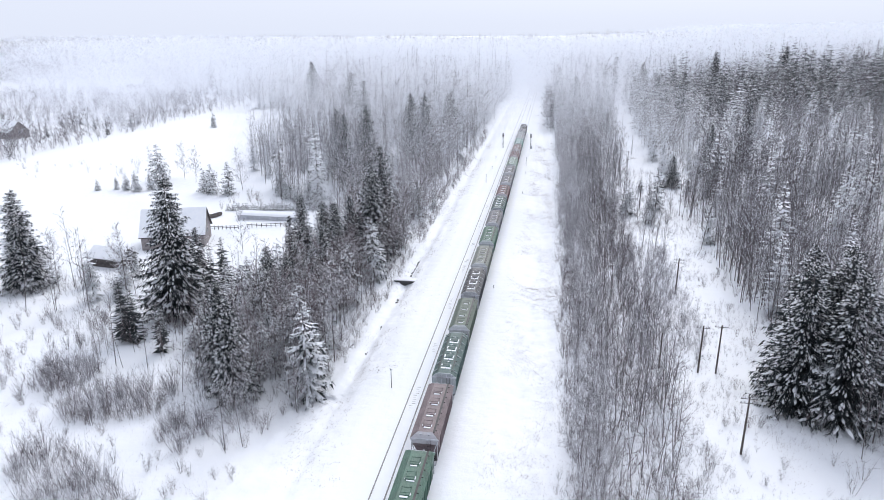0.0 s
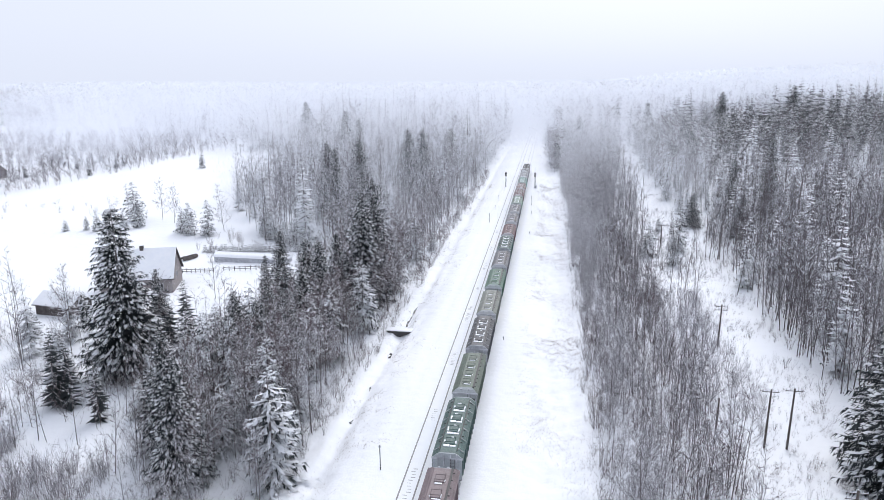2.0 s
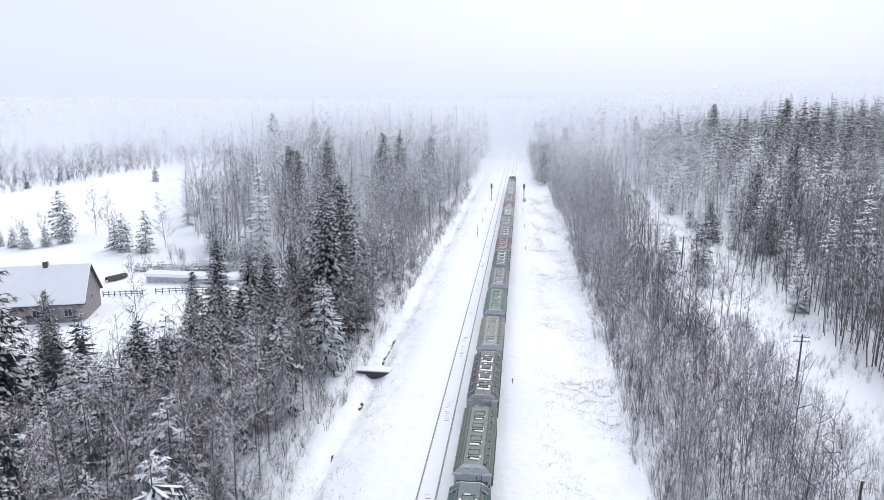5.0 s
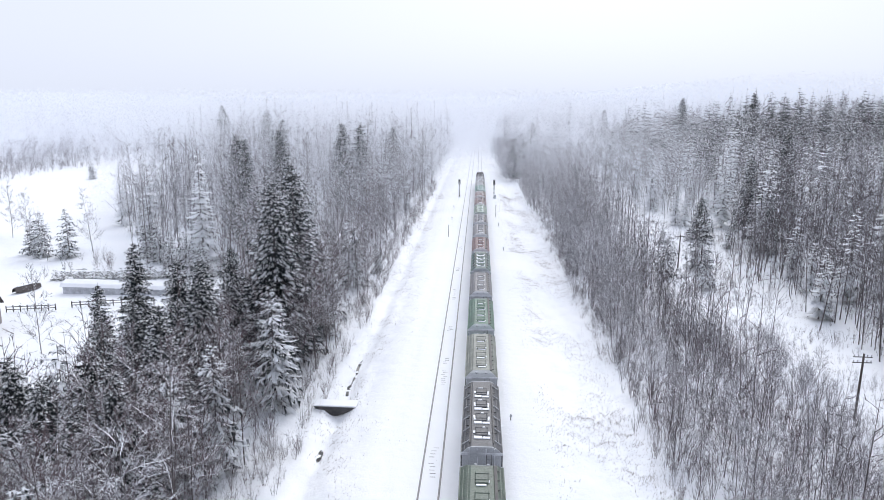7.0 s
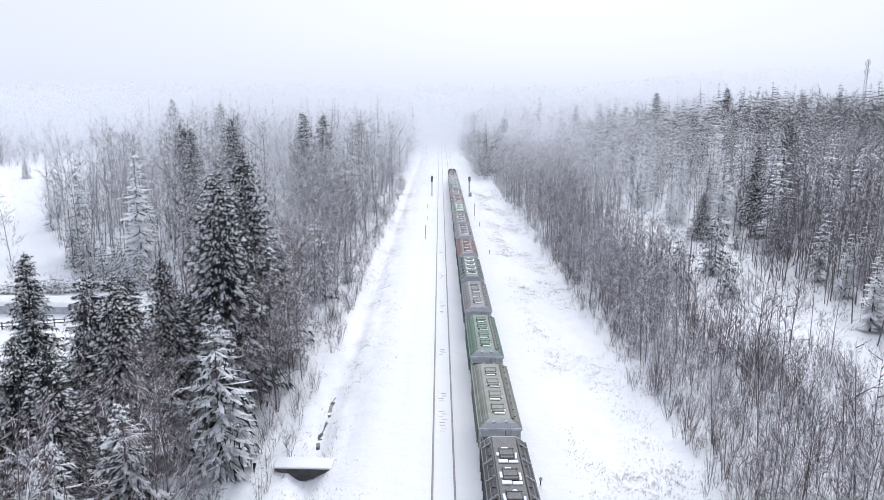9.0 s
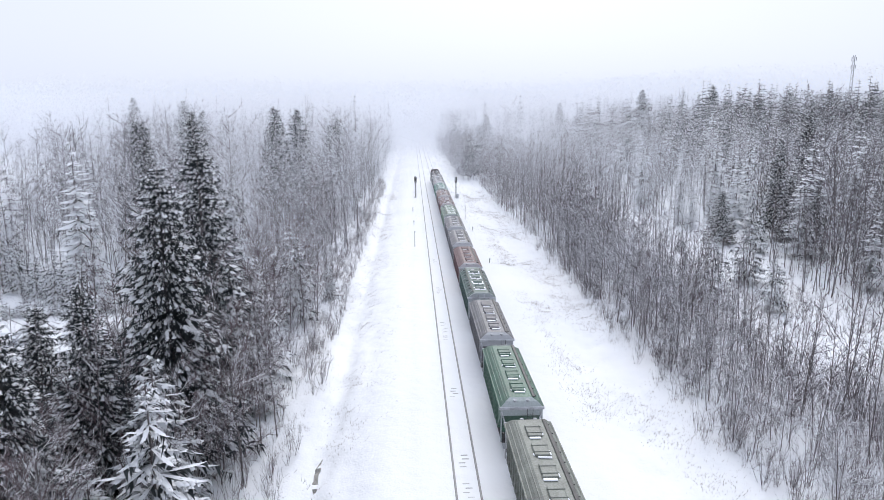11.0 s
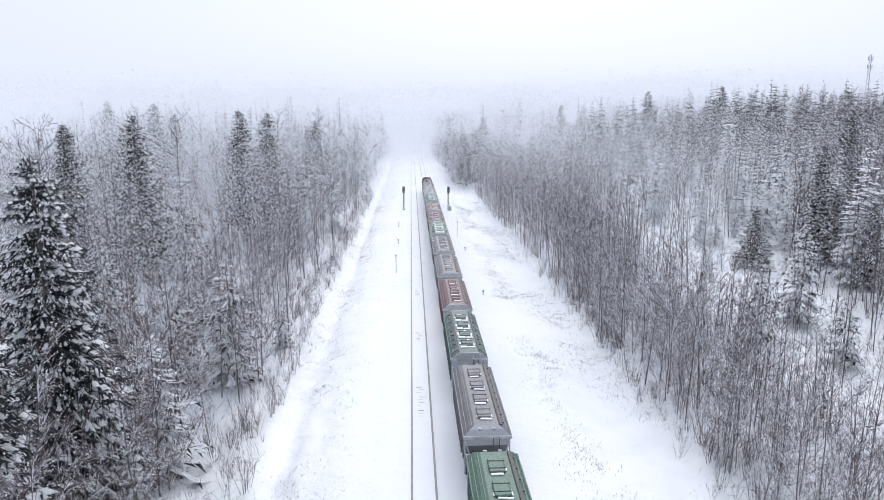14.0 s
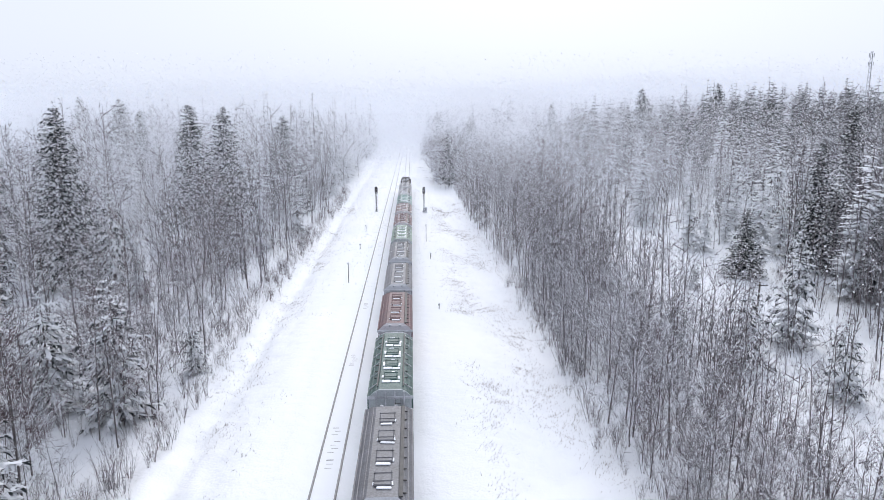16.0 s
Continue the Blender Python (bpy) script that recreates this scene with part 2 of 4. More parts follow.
def hopper(kind, label):
    """A covered hopper wagon, 14.4 m over couplers, its middle at the origin. Kind 0 has hipped roof ends over open braced ends, kind 1 tall flat ribbed ends."""
    ob = thing("hopper_wagon", label, "hopper wagon", group="wagons of the train")
    half = 6.0 if kind == 0 else 6.25
    W, E, T = 1.48, 3.85, 4.36
    flat = 0.78
    # body with side walls that lean in to the floor
    bm = bmesh.new()
    prism(bm, [(-1.2, 1.25), (1.2, 1.25), (W, 1.9), (W, E), (-W, E), (-W, 1.9)], -half + (1.6 if kind == 0 else 0.1), half - (1.6 if kind == 0 else 0.1))
    part("body", bm, PAINT, ob)
    # roof
    bm = bmesh.new()
    hip = 0.6 if kind == 0 else 0.12
    a = [bm.verts.new(p) for p in ((-W - 0.04, -half, E), (W + 0.04, -half, E), (W + 0.04, half, E), (-W - 0.04, half, E))]
    m = [bm.verts.new(p) for p in ((-1.12, -half + hip * 0.45, E + 0.34), (1.12, -half + hip * 0.45, E + 0.34), (1.12, half - hip * 0.45, E + 0.34), (-1.12, half - hip * 0.45, E + 0.34))]
    c = [bm.verts.new(p) for p in ((-flat, -half + hip, T), (flat, -half + hip, T), (flat, half - hip, T), (-flat, half - hip, T))]
    for lo, hi in ((a, m), (m, c)):
        for i in (1, 3):
            bm.faces.new((lo[i], lo[(i + 1) % 4], hi[(i + 1) % 4], hi[i]))
    bm.faces.new(c)
    bm.faces.new(a[::-1])
    corners = [[tuple(v.co) for v in ring] for ring in (a, m, c)]
    bmesh.ops.recalc_face_normals(bm, faces=bm.faces)
    part("roof", bm, PAINT, ob)
    for i in (0, 2):
        bm = bmesh.new()
        k = (i + 1) % 4
        rings = [[bm.verts.new(corners[h][q]) for q in (i, k)] for h in range(3)]
        for lo, hi in zip(rings, rings[1:]):
            bm.faces.new((lo[0], lo[1], hi[1], hi[0]))
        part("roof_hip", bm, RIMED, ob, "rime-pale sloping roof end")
    # seams along the roof
    for s in (-1, 1):
        for x, z in ((1.3, E + 0.18), (0.95, E + 0.44)):
            bm = bmesh.new()
            box(bm, s * x, 0, z, 0.05, 2 * half - 2 * hip, 0.05)
            part("roof_seam", bm, PAINT, ob)
    # eave rails
    for s in (-1, 1):
        bm = bmesh.new()
        box(bm, s * (W + 0.06), 0, E - 0.02, 0.09, 2 * half, 0.12, 0.02)
        part("eave_rail", bm, PAINT, ob)
        bm = bmesh.new()
        box(bm, 0, s * (half + 0.04), E - 0.05, 2 * W + 0.2, 0.12, 0.2, 0.03)
        part("end_rail", bm, FROSTED, ob, "frost-whitened end rail")
    # side ribs
    bm = bmesh.new()
    box(bm, W + 0.05, 0, 2.8, 0.12, 0.1, 1.85, 0.02)
    rib = part("rib", bm, PAINT, ob)
    n = 11
    for i in range(n):
        for s in (-1, 1):
            if i == 0 and s == 1:
                r = rib
            else:
                r = new("rib", rib.data)
                r.parent = ob
            y = (i / (n - 1) - 0.5) * 2 * (half - (1.75 if kind == 0 else 0.3))
            r.matrix_world = pose(0, y, 0, 0, 0, 0 if s == 1 else 180) if s == 1 else pose(0, y, 0, 0, 0, 180)
    if kind == 0:
        for s in (-1, 1):
            # end sheet under the eave, then the sloping hopper end
            bm = bmesh.new()
            box(bm, 0, s * (half - 0.06), E - 0.33, 2 * W, 0.1, 0.6, 0.02)
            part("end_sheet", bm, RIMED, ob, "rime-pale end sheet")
            bm = bmesh.new()
            v = [bm.verts.new(p) for p in ((-W + 0.02, s * (half - 0.12), E - 0.6), (W - 0.02, s * (half - 0.12), E - 0.6), (W - 0.02, s * (half - 2.0), 1.4), (-W + 0.02, s * (half - 2.0), 1.4),
                                           (-W + 0.02, s * (half - 1.7), E - 0.1), (W - 0.02, s * (half - 1.7), E - 0.1))]
            for f in ((0, 1, 2, 3), (0, 4, 5, 1), (0, 3, 4), (1, 5, 2), (2, 5, 4, 3)):
                bm.faces.new([v[i] for i in f])
            bmesh.ops.recalc_face_normals(bm, faces=bm.faces)
            part("hopper_end", bm, PAINT, ob)
            for q in (-1, 1):
                bm = bmesh.new()
                rod(bm, (q * (W - 0.05), s * half, E - 0.3), (q * 0.72, s * (half + 0.35), 1.3), 0.055, 6)
                part("brace", bm, FROSTED, ob, "pale frosted brace")
                bm = bmesh.new()
                rod(bm, (q * (W - 0.05), s * half, E - 0.3), (q * (W - 0.05), s * half, 1.3), 0.05, 6)
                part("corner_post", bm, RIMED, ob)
                # round vents on the hipped end
                bm = bmesh.new()
                rod(bm, (q * 0.45, s * (half - 0.36), E + 0.2), (q * 0.45, s * (half - 0.3), E + 0.46), 0.13, 10)
                part("vent", bm, FROSTED, ob)
    else:
        for s in (-1, 1):
            bm = bmesh.new()
            prism(bm, [(-W, 1.5), (W, 1.5), (W, E), (1.1, E + 0.36), (flat, T), (-flat, T), (-1.1, E + 0.36), (-W, E)], s * half - 0.06, s * half + 0.06)
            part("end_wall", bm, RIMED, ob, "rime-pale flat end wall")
            for x in (-0.95, -0.32, 0.32, 0.95):
                bm = bmesh.new()
                box(bm, x, s * (half + 0.12), 2.95, 0.09, 0.14, 2.6, 0.02)
                part("end_rib", bm, FROSTED, ob, "frost-whitened end rib")
    # roof hatches with snow on their lids and curbs
    hatches = 4
    for i in range(hatches):
        y = (i - (hatches - 1) / 2) * (2.45 if kind == 0 else 2.55)
        bm = bmesh.new()
        box(bm, -0.02, y, T + 0.06, 0.92, 1.5, 0.14, 0.05)
        h = part("hatch", bm, PAINT, ob)
        r = random.Random(i + kind * 9)

        def lump(x, yy, sx, sy, sz=0.16):
            bm = bmesh.new()
            sz = sz * 0.5
            box(bm, x, yy, T + sz / 2, sx, sy, sz, min(sx, sy, sz) * 0.42, Matrix.Rotation(r.uniform(-0.12, 0.12), 4, "Z"))
            part("snow_lump", bm, SNOWCAP, h, "white snow lying by the hatch")

        if kind == 0:
            lump(r.uniform(-0.1, 0.1), y - 0.92, r.uniform(0.55, 0.85), r.uniform(0.18, 0.3))
            lump(0.48, y - 0.5 + r.uniform(-0.05, 0.15), 0.11, r.uniform(0.35, 0.6), 0.12)
            if r.random() < 0.5:
                lump(-0.5, y - 0.5, 0.09, r.uniform(0.2, 0.4), 0.1)
        else:
            lump(-0.3, y - 1.0, 0.62, 0.42)
            lump(0.35, y - 1.04, 0.6, 0.34, 0.13)
            lump(0.57, y - 0.3, 0.16, r.uniform(0.5, 0.9), 0.12)
            lump(-0.58, y - 0.1, 0.18, r.uniform(0.4, 1.0), 0.12)
            lump(r.uniform(-0.2, 0.2), y + 0.5, r.uniform(0.3, 0.6), 0.26, 0.36)
        for q in (-0.4, 0.4):
            bm = bmesh.new()
            rod(bm, (-0.5, y + q, T + 0.14), (0.5, y + q, T + 0.14), 0.03, 5)
            part("hatch_bar", bm, PAINT, h)
    # walkway along the roof
    for s in ((1,) if kind == 0 else (-1, 1)):
        bm = bmesh.new()
        box(bm, s * (0.95 if kind == 0 else 0.9), 0, T - 0.02 + 0.03, 0.2 if kind == 0 else 0.08, 2 * half - 1.2, 0.05)
        for i in range(9):
            box(bm, s * 1.05, (i - 4) * (half - 0.8) / 4.3, T - 0.12, 0.34, 0.06, 0.06)
        part("walkway", bm, IRON, ob, "narrow dark roof walkway")
    if kind == 1:
        for s in (-1, 1):
            for i in range(6):
                bm = bmesh.new()
                y = (i - 2.5) * 2.1
                box(bm, s * 1.22, y, E + 0.36, 0.66, 0.06, 0.05, 0, Matrix.Rotation(s * 0.62, 4, "Y"))
                part("roof_rung", bm, FROSTED, ob)
    # ladder on one side of each end
    for s in (-1, 1):
        bm = bmesh.new()
        for q in (0.35, 0.75):
            rod(bm, (-s * q, s * (half + 0.24), 1.25), (-s * q, s * (half + 0.24), E), 0.022, 5)
        for i in range(7):
            z = 1.4 + i * 0.34
            rod(bm, (-s * 0.35, s * (half + 0.24), z), (-s * 0.75, s * (half + 0.24), z), 0.018, 5)
        part("ladder", bm, IRON, ob)
        bm = bmesh.new()
        box(bm, 0, s * (half + 0.3), 1.12, 2.7, 0.75, 0.1, 0.02)
        part("end_platform", bm, FROSTED, ob, "snow-dusted end platform")
        bm = bmesh.new()
        rod(bm, (0, s * (half + 0.4), 1.0), (0, s * 7.2, 1.0), 0.12, 8)
        box(bm, 0, s * 7.08, 1.0, 0.36, 0.26, 0.36, 0.06)
        part("coupler", bm, IRON, ob)
    # underframe, discharge hoppers, bogies
    bm = bmesh.new()
    box(bm, 0, 0, 1.12, 0.5, 13.4, 0.26, 0.03)
    for s in (-1, 1):
        box(bm, s * 1.3, 0, 1.2, 0.12, 11.6, 0.2, 0.02)
    part("underframe", bm, IRON, ob)
    for y in (-2.0, 0, 2.0):
        bm = bmesh.new()
        bmesh.ops.create_cone(bm, cap_ends=True, segments=4, radius1=0.5, radius2=1.15, depth=0.85, matrix=Matrix.Translation((0, y, 0.82)) @ Matrix.Rotation(radians(45), 4, "Z"))
        part("discharge_hopper", bm, IRON, ob)
    for y in (-4.6, 4.6):
        bogie(ob, y)
    return ob


def build_train():
    head, pitch = 323.0, 14.4
    tones = {
        "dark grey": (0.15, 0.15, 0.165), "pale grey": (0.3, 0.3, 0.32), "teal green": (0.13, 0.31, 0.26), "brown": (0.22, 0.14, 0.135), "red-brown": (0.13, 0.045, 0.05),
        "light green": (0.26, 0.37, 0.29), "grey": (0.19, 0.19, 0.21), "dark green": (0.035, 0.1, 0.085), "green": (0.05, 0.145, 0.092), "khaki": (0.2, 0.22, 0.185),
        "black": (0.055, 0.057, 0.065), "olive green": (0.085, 0.125, 0.085), "mauve-brown": (0.2, 0.145, 0.15),
    }
    order = [("dark grey", 0), ("pale grey", 0), ("teal green", 1), ("brown", 0), ("red-brown", 0), ("light green", 1), ("grey", 0), ("grey", 0), ("red-brown", 0), ("dark green", 1), ("dark grey", 0),
             ("green", 0), ("khaki", 0), ("black", 1), ("olive green", 0), ("dark green", 1), ("mauve-brown", 0), ("green", 0), ("olive green", 0)]
    first = [hopper(0, "covered hopper wagon"), hopper(1, "covered hopper wagon")]
    for i, (tone, kind) in enumerate(order):
        y = head - 15.5 - pitch * (i + 0.5)
        w = copy_thing(first[kind], pose(RIGHT_TRACK, y, 0.075))
        w["label"] = tone + (" covered hopper wagon, hipped roof with snow by its hatches" if kind == 0 else " covered hopper wagon, tall ribbed ends and snowy hatches")
        for c in w.children_recursive:
            c.color = (*tones[tone], 1)
    for w in first:
        for c in (*w.children_recursive, w):
            bpy.data.objects.remove(c)


def build_engine():
    ob = thing("locomotive", "dark brown diesel locomotive heading the freight train", "locomotive", pose(RIGHT_TRACK, 315.2, 0.075))
    col = (0.075, 0.055, 0.055, 1)

    def p(name, mat, fill, label=""):
        bm = bmesh.new()
        fill(bm)
        o = part(name, bm, mat, ob, label)
        o.color = col
        return o

    p("frame", IRON, lambda bm: box(bm, 0, 0, 1.25, 2.9, 15.0, 0.4, 0.05))
    p("hood", PAINT, lambda bm: prism(bm, [(-1.05, 1.45), (1.05, 1.45), (1.05, 3.6), (0.75, 4.05), (-0.75, 4.05), (-1.05, 3.6)], -6.8, 3.2))
    p("cab", PAINT, lambda bm: prism(bm, [(-1.45, 1.45), (1.45, 1.45), (1.5, 3.4), (1.0, 4.4), (0, 4.6), (-1.0, 4.4), (-1.5, 3.4)], 3.25, 5.6))
    p("nose", PAINT, lambda bm: prism(bm, [(-1.05, 1.45), (1.05, 1.45), (1.05, 3.0), (0.75, 3.3), (-0.75, 3.3), (-1.05, 3.0)], 5.65, 7.2))
    for y in (-5, -2.5, 0):
        p("roof_fan", IRON, lambda bm, y=y: rod(bm, (0, y, 4.03), (0, y, 4.22), 0.6, 16))
    p("exhaust", IRON, lambda bm: box(bm, 0, 1.8, 4.2, 0.5, 0.9, 0.4, 0.05))
    p("roof_snow", SNOWCAP, lambda bm: box(bm, 0, 4.4, 4.58, 1.0, 1.8, 0.08, 0.03), "thin snow on the cab roof")
    for s in (-1, 1):
        p("cab_window", IRON, lambda bm, s=s: box(bm, s * 1.46, 4.4, 2.95, 0.1, 1.4, 0.7, 0.03))
        p("handrail", FROSTED, lambda bm, s=s: rod(bm, (s * 1.4, -6.9, 2.3), (s * 1.4, 3.0, 2.3), 0.03, 6))
        p("step", IRON, lambda bm, s=s: box(bm, s * 1.3, 6.9, 0.75, 0.4, 0.6, 0.9, 0.04))
        p("coupler", IRON, lambda bm, s=s: rod(bm, (0, s * 7.4, 1.0), (0, s * 7.95, 1.0), 0.15, 8))
    for y in (-4.6, 4.6):
        bogie(ob, y)


build_train()
build_engine()
build_sleepers()


# ---------------------------------------------------------------- beside the line


def build_signal(x, y, cabinet):
    ob = thing("railway_signal", "dark railway signal mast standing in the snow", "signal", pose(x, y, float(ground(x, y)) - 0.05), "signals")
    bm = bmesh.new()
    rod(bm, (0, 0, 0), (0, 0, 5.4), 0.09, 8, 0.07)
    part("mast", bm, IRON, ob)
    bm = bmesh.new()
    box(bm, 0, 0, 0.12, 0.7, 0.7, 0.3, 0.05)
    part("foot", bm, SLEEPER, ob)
    bm = bmesh.new()
    prism(bm, [(-0.34, 4.4), (-0.22, 4.2), (0.22, 4.2), (0.34, 4.4), (0.34, 5.6), (0.2, 5.85), (-0.2, 5.85), (-0.34, 5.6)], -0.2, -0.12)
    h = part("head", bm, IRON, ob)
    for z in (4.5, 5.0, 5.5):
        bm = bmesh.new()
        rod(bm, (0, -0.2, z), (0, -0.45, z), 0.15, 12)
        part("lamp_hood", bm, IRON, h)
    bm = bmesh.new()
    for q in (-0.2, 0.2):
        rod(bm, (q, 0.25, 0.2), (q, 0.25, 5.2), 0.025, 5)
    for i in range(14):
        rod(bm, (-0.2, 0.25, 0.5 + i * 0.33), (0.2, 0.25, 0.5 + i * 0.33), 0.018, 5)
    part("ladder", bm, IRON, ob)
    bm = bmesh.new()
    box(bm, 0, -0.1, 5.88, 0.42, 0.26, 0.08, 0.03)
    part("snow_cap", bm, SNOWCAP, ob, "snow on the signal head")
    if cabinet:
        c = thing("relay_cabinet", "grey steel relay cabinet with a snowy lid", "cabinet", pose(x + 0.25, y - 1.6, float(ground(x, y - 1.6)) - 0.03))
        bm = bmesh.new()
        box(bm, 0, 0, 0.6, 0.8, 0.6, 1.2, 0.04)
        part("case", bm, FROSTED, c)
        bm = bmesh.new()
        box(bm, 0, 0, 1.26, 0.86, 0.66, 0.12, 0.04)
        part("lid_snow", bm, SNOWCAP, c, "snow on the lid")


build_signal(-18.8, 281, False)
build_signal(-7.7, 281, True)


def build_marker(x, y, h):
    ob = thing("marker_post", "thin grey trackside marker post in the snow", "post", pose(x, y, float(ground(x, y)) - 0.1), "marker posts")
    bm = bmesh.new()
    rod(bm, (0, 0, 0), (0, 0, h), 0.05, 6)
    part("post", bm, IRON, ob)
    bm = bmesh.new()
    box(bm, 0, -0.05, h - 0.12, 0.24, 0.04, 0.22, 0.01)
    part("plate", bm, FROSTED, ob)


for x, y, h in ((-19.8, 81.2, 3.0), (-19.3, 212.5, 2.9), (-8.0, 243, 3.2), (-19.4, 236, 1.0), (-7.6, 228, 1.0), (-9.3, 120.5, 0.7), (-7.4, 199, 0.8), (-19.6, 255, 1.2)):
    build_marker(x, y, h)


def pole(x, y, h, arms, group="poles"):
    ob = thing("utility_pole", "dark weathered wooden pole with crossarms and insulators" if arms else "dark weathered bare wooden pole in snow", "utility pole", pose(x, y, float(ground(x, y)) - 0.3, 0, 0.8), group)
    bm = bmesh.new()
    rod(bm, (0, 0, 0), (0, 0, h + 0.3), 0.13, 10, 0.09)
    part("shaft", bm, POLE, ob)
    for i in range(arms):
        z = h - 0.1 - 0.55 * i
        bm = bmesh.new()
        box(bm, 0, 0.13, z, 1.8, 0.08, 0.1, 0.015)
        a = part("crossarm", bm, POLE, ob)
        for q in (-0.8, -0.42, 0.42, 0.8):
            bm = bmesh.new()
            rod(bm, (q, 0.13, z + 0.05), (q, 0.13, z + 0.22), 0.05, 8, 0.035)
            part("insulator", bm, FROSTED, a, "pale insulator")
    return ob


for x, y, h, arms in ((22.8, 72.2, 7.4, 2), (23.6, 122.7, 6.8, 2), (24.2, 185.5, 6.8, 1), (26, 238, 7, 1), (25.7, 285, 7, 1), (31.3, 275, 7, 0), (33.7, 342, 7, 1), (16.5, 92.2, 5.8, 0), (29.5, 330, 7, 1), (36, 395, 7, 0)):
    pole(x, y, h, arms)
for x, h in ((21.8, 7.2), (24.2, 7.4)):
    pole(x, 92, h, 1)


def build_culvert():
    """Small plank bridge over the ditch, snow on its deck, dark strip beside it."""
    z = float(ground(-26.6, 124)) 
    ob = thing("ditch_footbridge", "small snow-covered bridge over the trackside ditch", "footbridge", pose(-26.9, 124.6, 0, 0, 0, -2))
    bm = bmesh.new()
    box(bm, 0, 0, -0.62, 4.3, 1.6, 0.16, 0.03)
    part("deck", bm, POLE, ob)
    bm = bmesh.new()
    box(bm, 0, 0, -0.48, 4.4, 1.65, 0.14, 0.06)
    part("deck_snow", bm, SNOWCAP, ob, "thick snow on the deck")
    for s in (-1, 1):
        bm = bmesh.new()
        box(bm, s * 1.3, 0, -1.1, 0.3, 1.5, 0.9, 0.03)
        part("abutment", bm, POLE, ob)
    bm = bmesh.new()
    prism(bm, [(-2.1, -0.56), (2.1, -0.56), (1.9, -0.75), (0.25, -1.5), (-0.3, -1.5), (-1.9, -0.8)], -0.84, -0.7)
    part("headwall", bm, IRON, ob, "dark V-shaped headwall under the deck")


build_culvert()
# smooth near-black tone for the strips along the ditch bottom
DITCH_DARK = mixed("dark_ditch_strip", (0.012, 0.014, 0.018), (0.05, 0.05, 0.055), 1.0, 0.25)


def build_ditch_strips():
    for y0, y1 in ((127.5, 139), (101.5, 104), (93, 95), (114, 117)):
        vs = []
        ys = np.arange(y0, y1, 0.6)
        for k, y in enumerate(ys):
            w = 0.17 + 0.13 * math.sin(y * 2.1) * math.sin(y * 0.9) - (0.16 if k in (0, len(ys) - 1) else 0)
            c = -26.6 + 0.12 * math.sin(y)
            vs += [(c - w, y, 0), (c + w, y, 0)]
        v = np.array(vs, float)
        v[:, 2] = ground(np.full(len(v), -26.6), v[:, 1]) + 0.06
        f = [(2 * i, 2 * i + 1, 2 * i + 3, 2 * i + 2) for i in range(len(ys) - 1)]
        tagged(new("ditch_water", mesh_of("ditch_water", v, f, DITCH_DARK)), "thin dark strip along the snowy ditch bottom", "water", kind="structure")


build_ditch_strips()

# ---------------------------------------------------------------- trees
rng = np.random.default_rng(7)


class Soup:
    """Triangles gathered for one mesh."""

    def __init__(self):
        self.v, self.f, self.n = [], [], 0

    def add(self, v, f):
        self.v.append(np.asarray(v, float))
        self.f.append(np.asarray(f, int) + self.n)
        self.n += len(v)

    def tube(self, pts, radii, sides):
        pts = np.asarray(pts, float)
        d = np.gradient(pts, axis=0)
        d /= np.linalg.norm(d, axis=1)[:, None] + 1e-9
        ref = np.where(abs(d[:, 2:3]) > 0.8, [[1.0, 0, 0]], [[0, 0, 1.0]])
        a = np.cross(d, ref)
        a /= np.linalg.norm(a, axis=1)[:, None] + 1e-9
        b = np.cross(d, a)
        ang = np.arange(sides) * 2 * math.pi / sides
        ring = pts[:, None] + np.asarray(radii)[:, None, None] * (a[:, None] * np.cos(ang)[None, :, None] + b[:, None] * np.sin(ang)[None, :, None])
        f = []
        for i in range(len(pts) - 1):
            for j in range(sides):
                p, q = i * sides + j, i * sides + (j + 1) % sides
                f += [(p, q, q + sides), (p, q + sides, p + sides)]
        self.add(ring.reshape(-1, 3), f)

    def blade(self, a, b, side):
        """A thin triangle from a to b."""
        self.add([a - side, a + side, b], [(0, 1, 2)])

    def arrays(self):
        return np.concatenate(self.v), np.concatenate(self.f)


def unit(v):
    return v / (np.linalg.norm(v) + 1e-9)


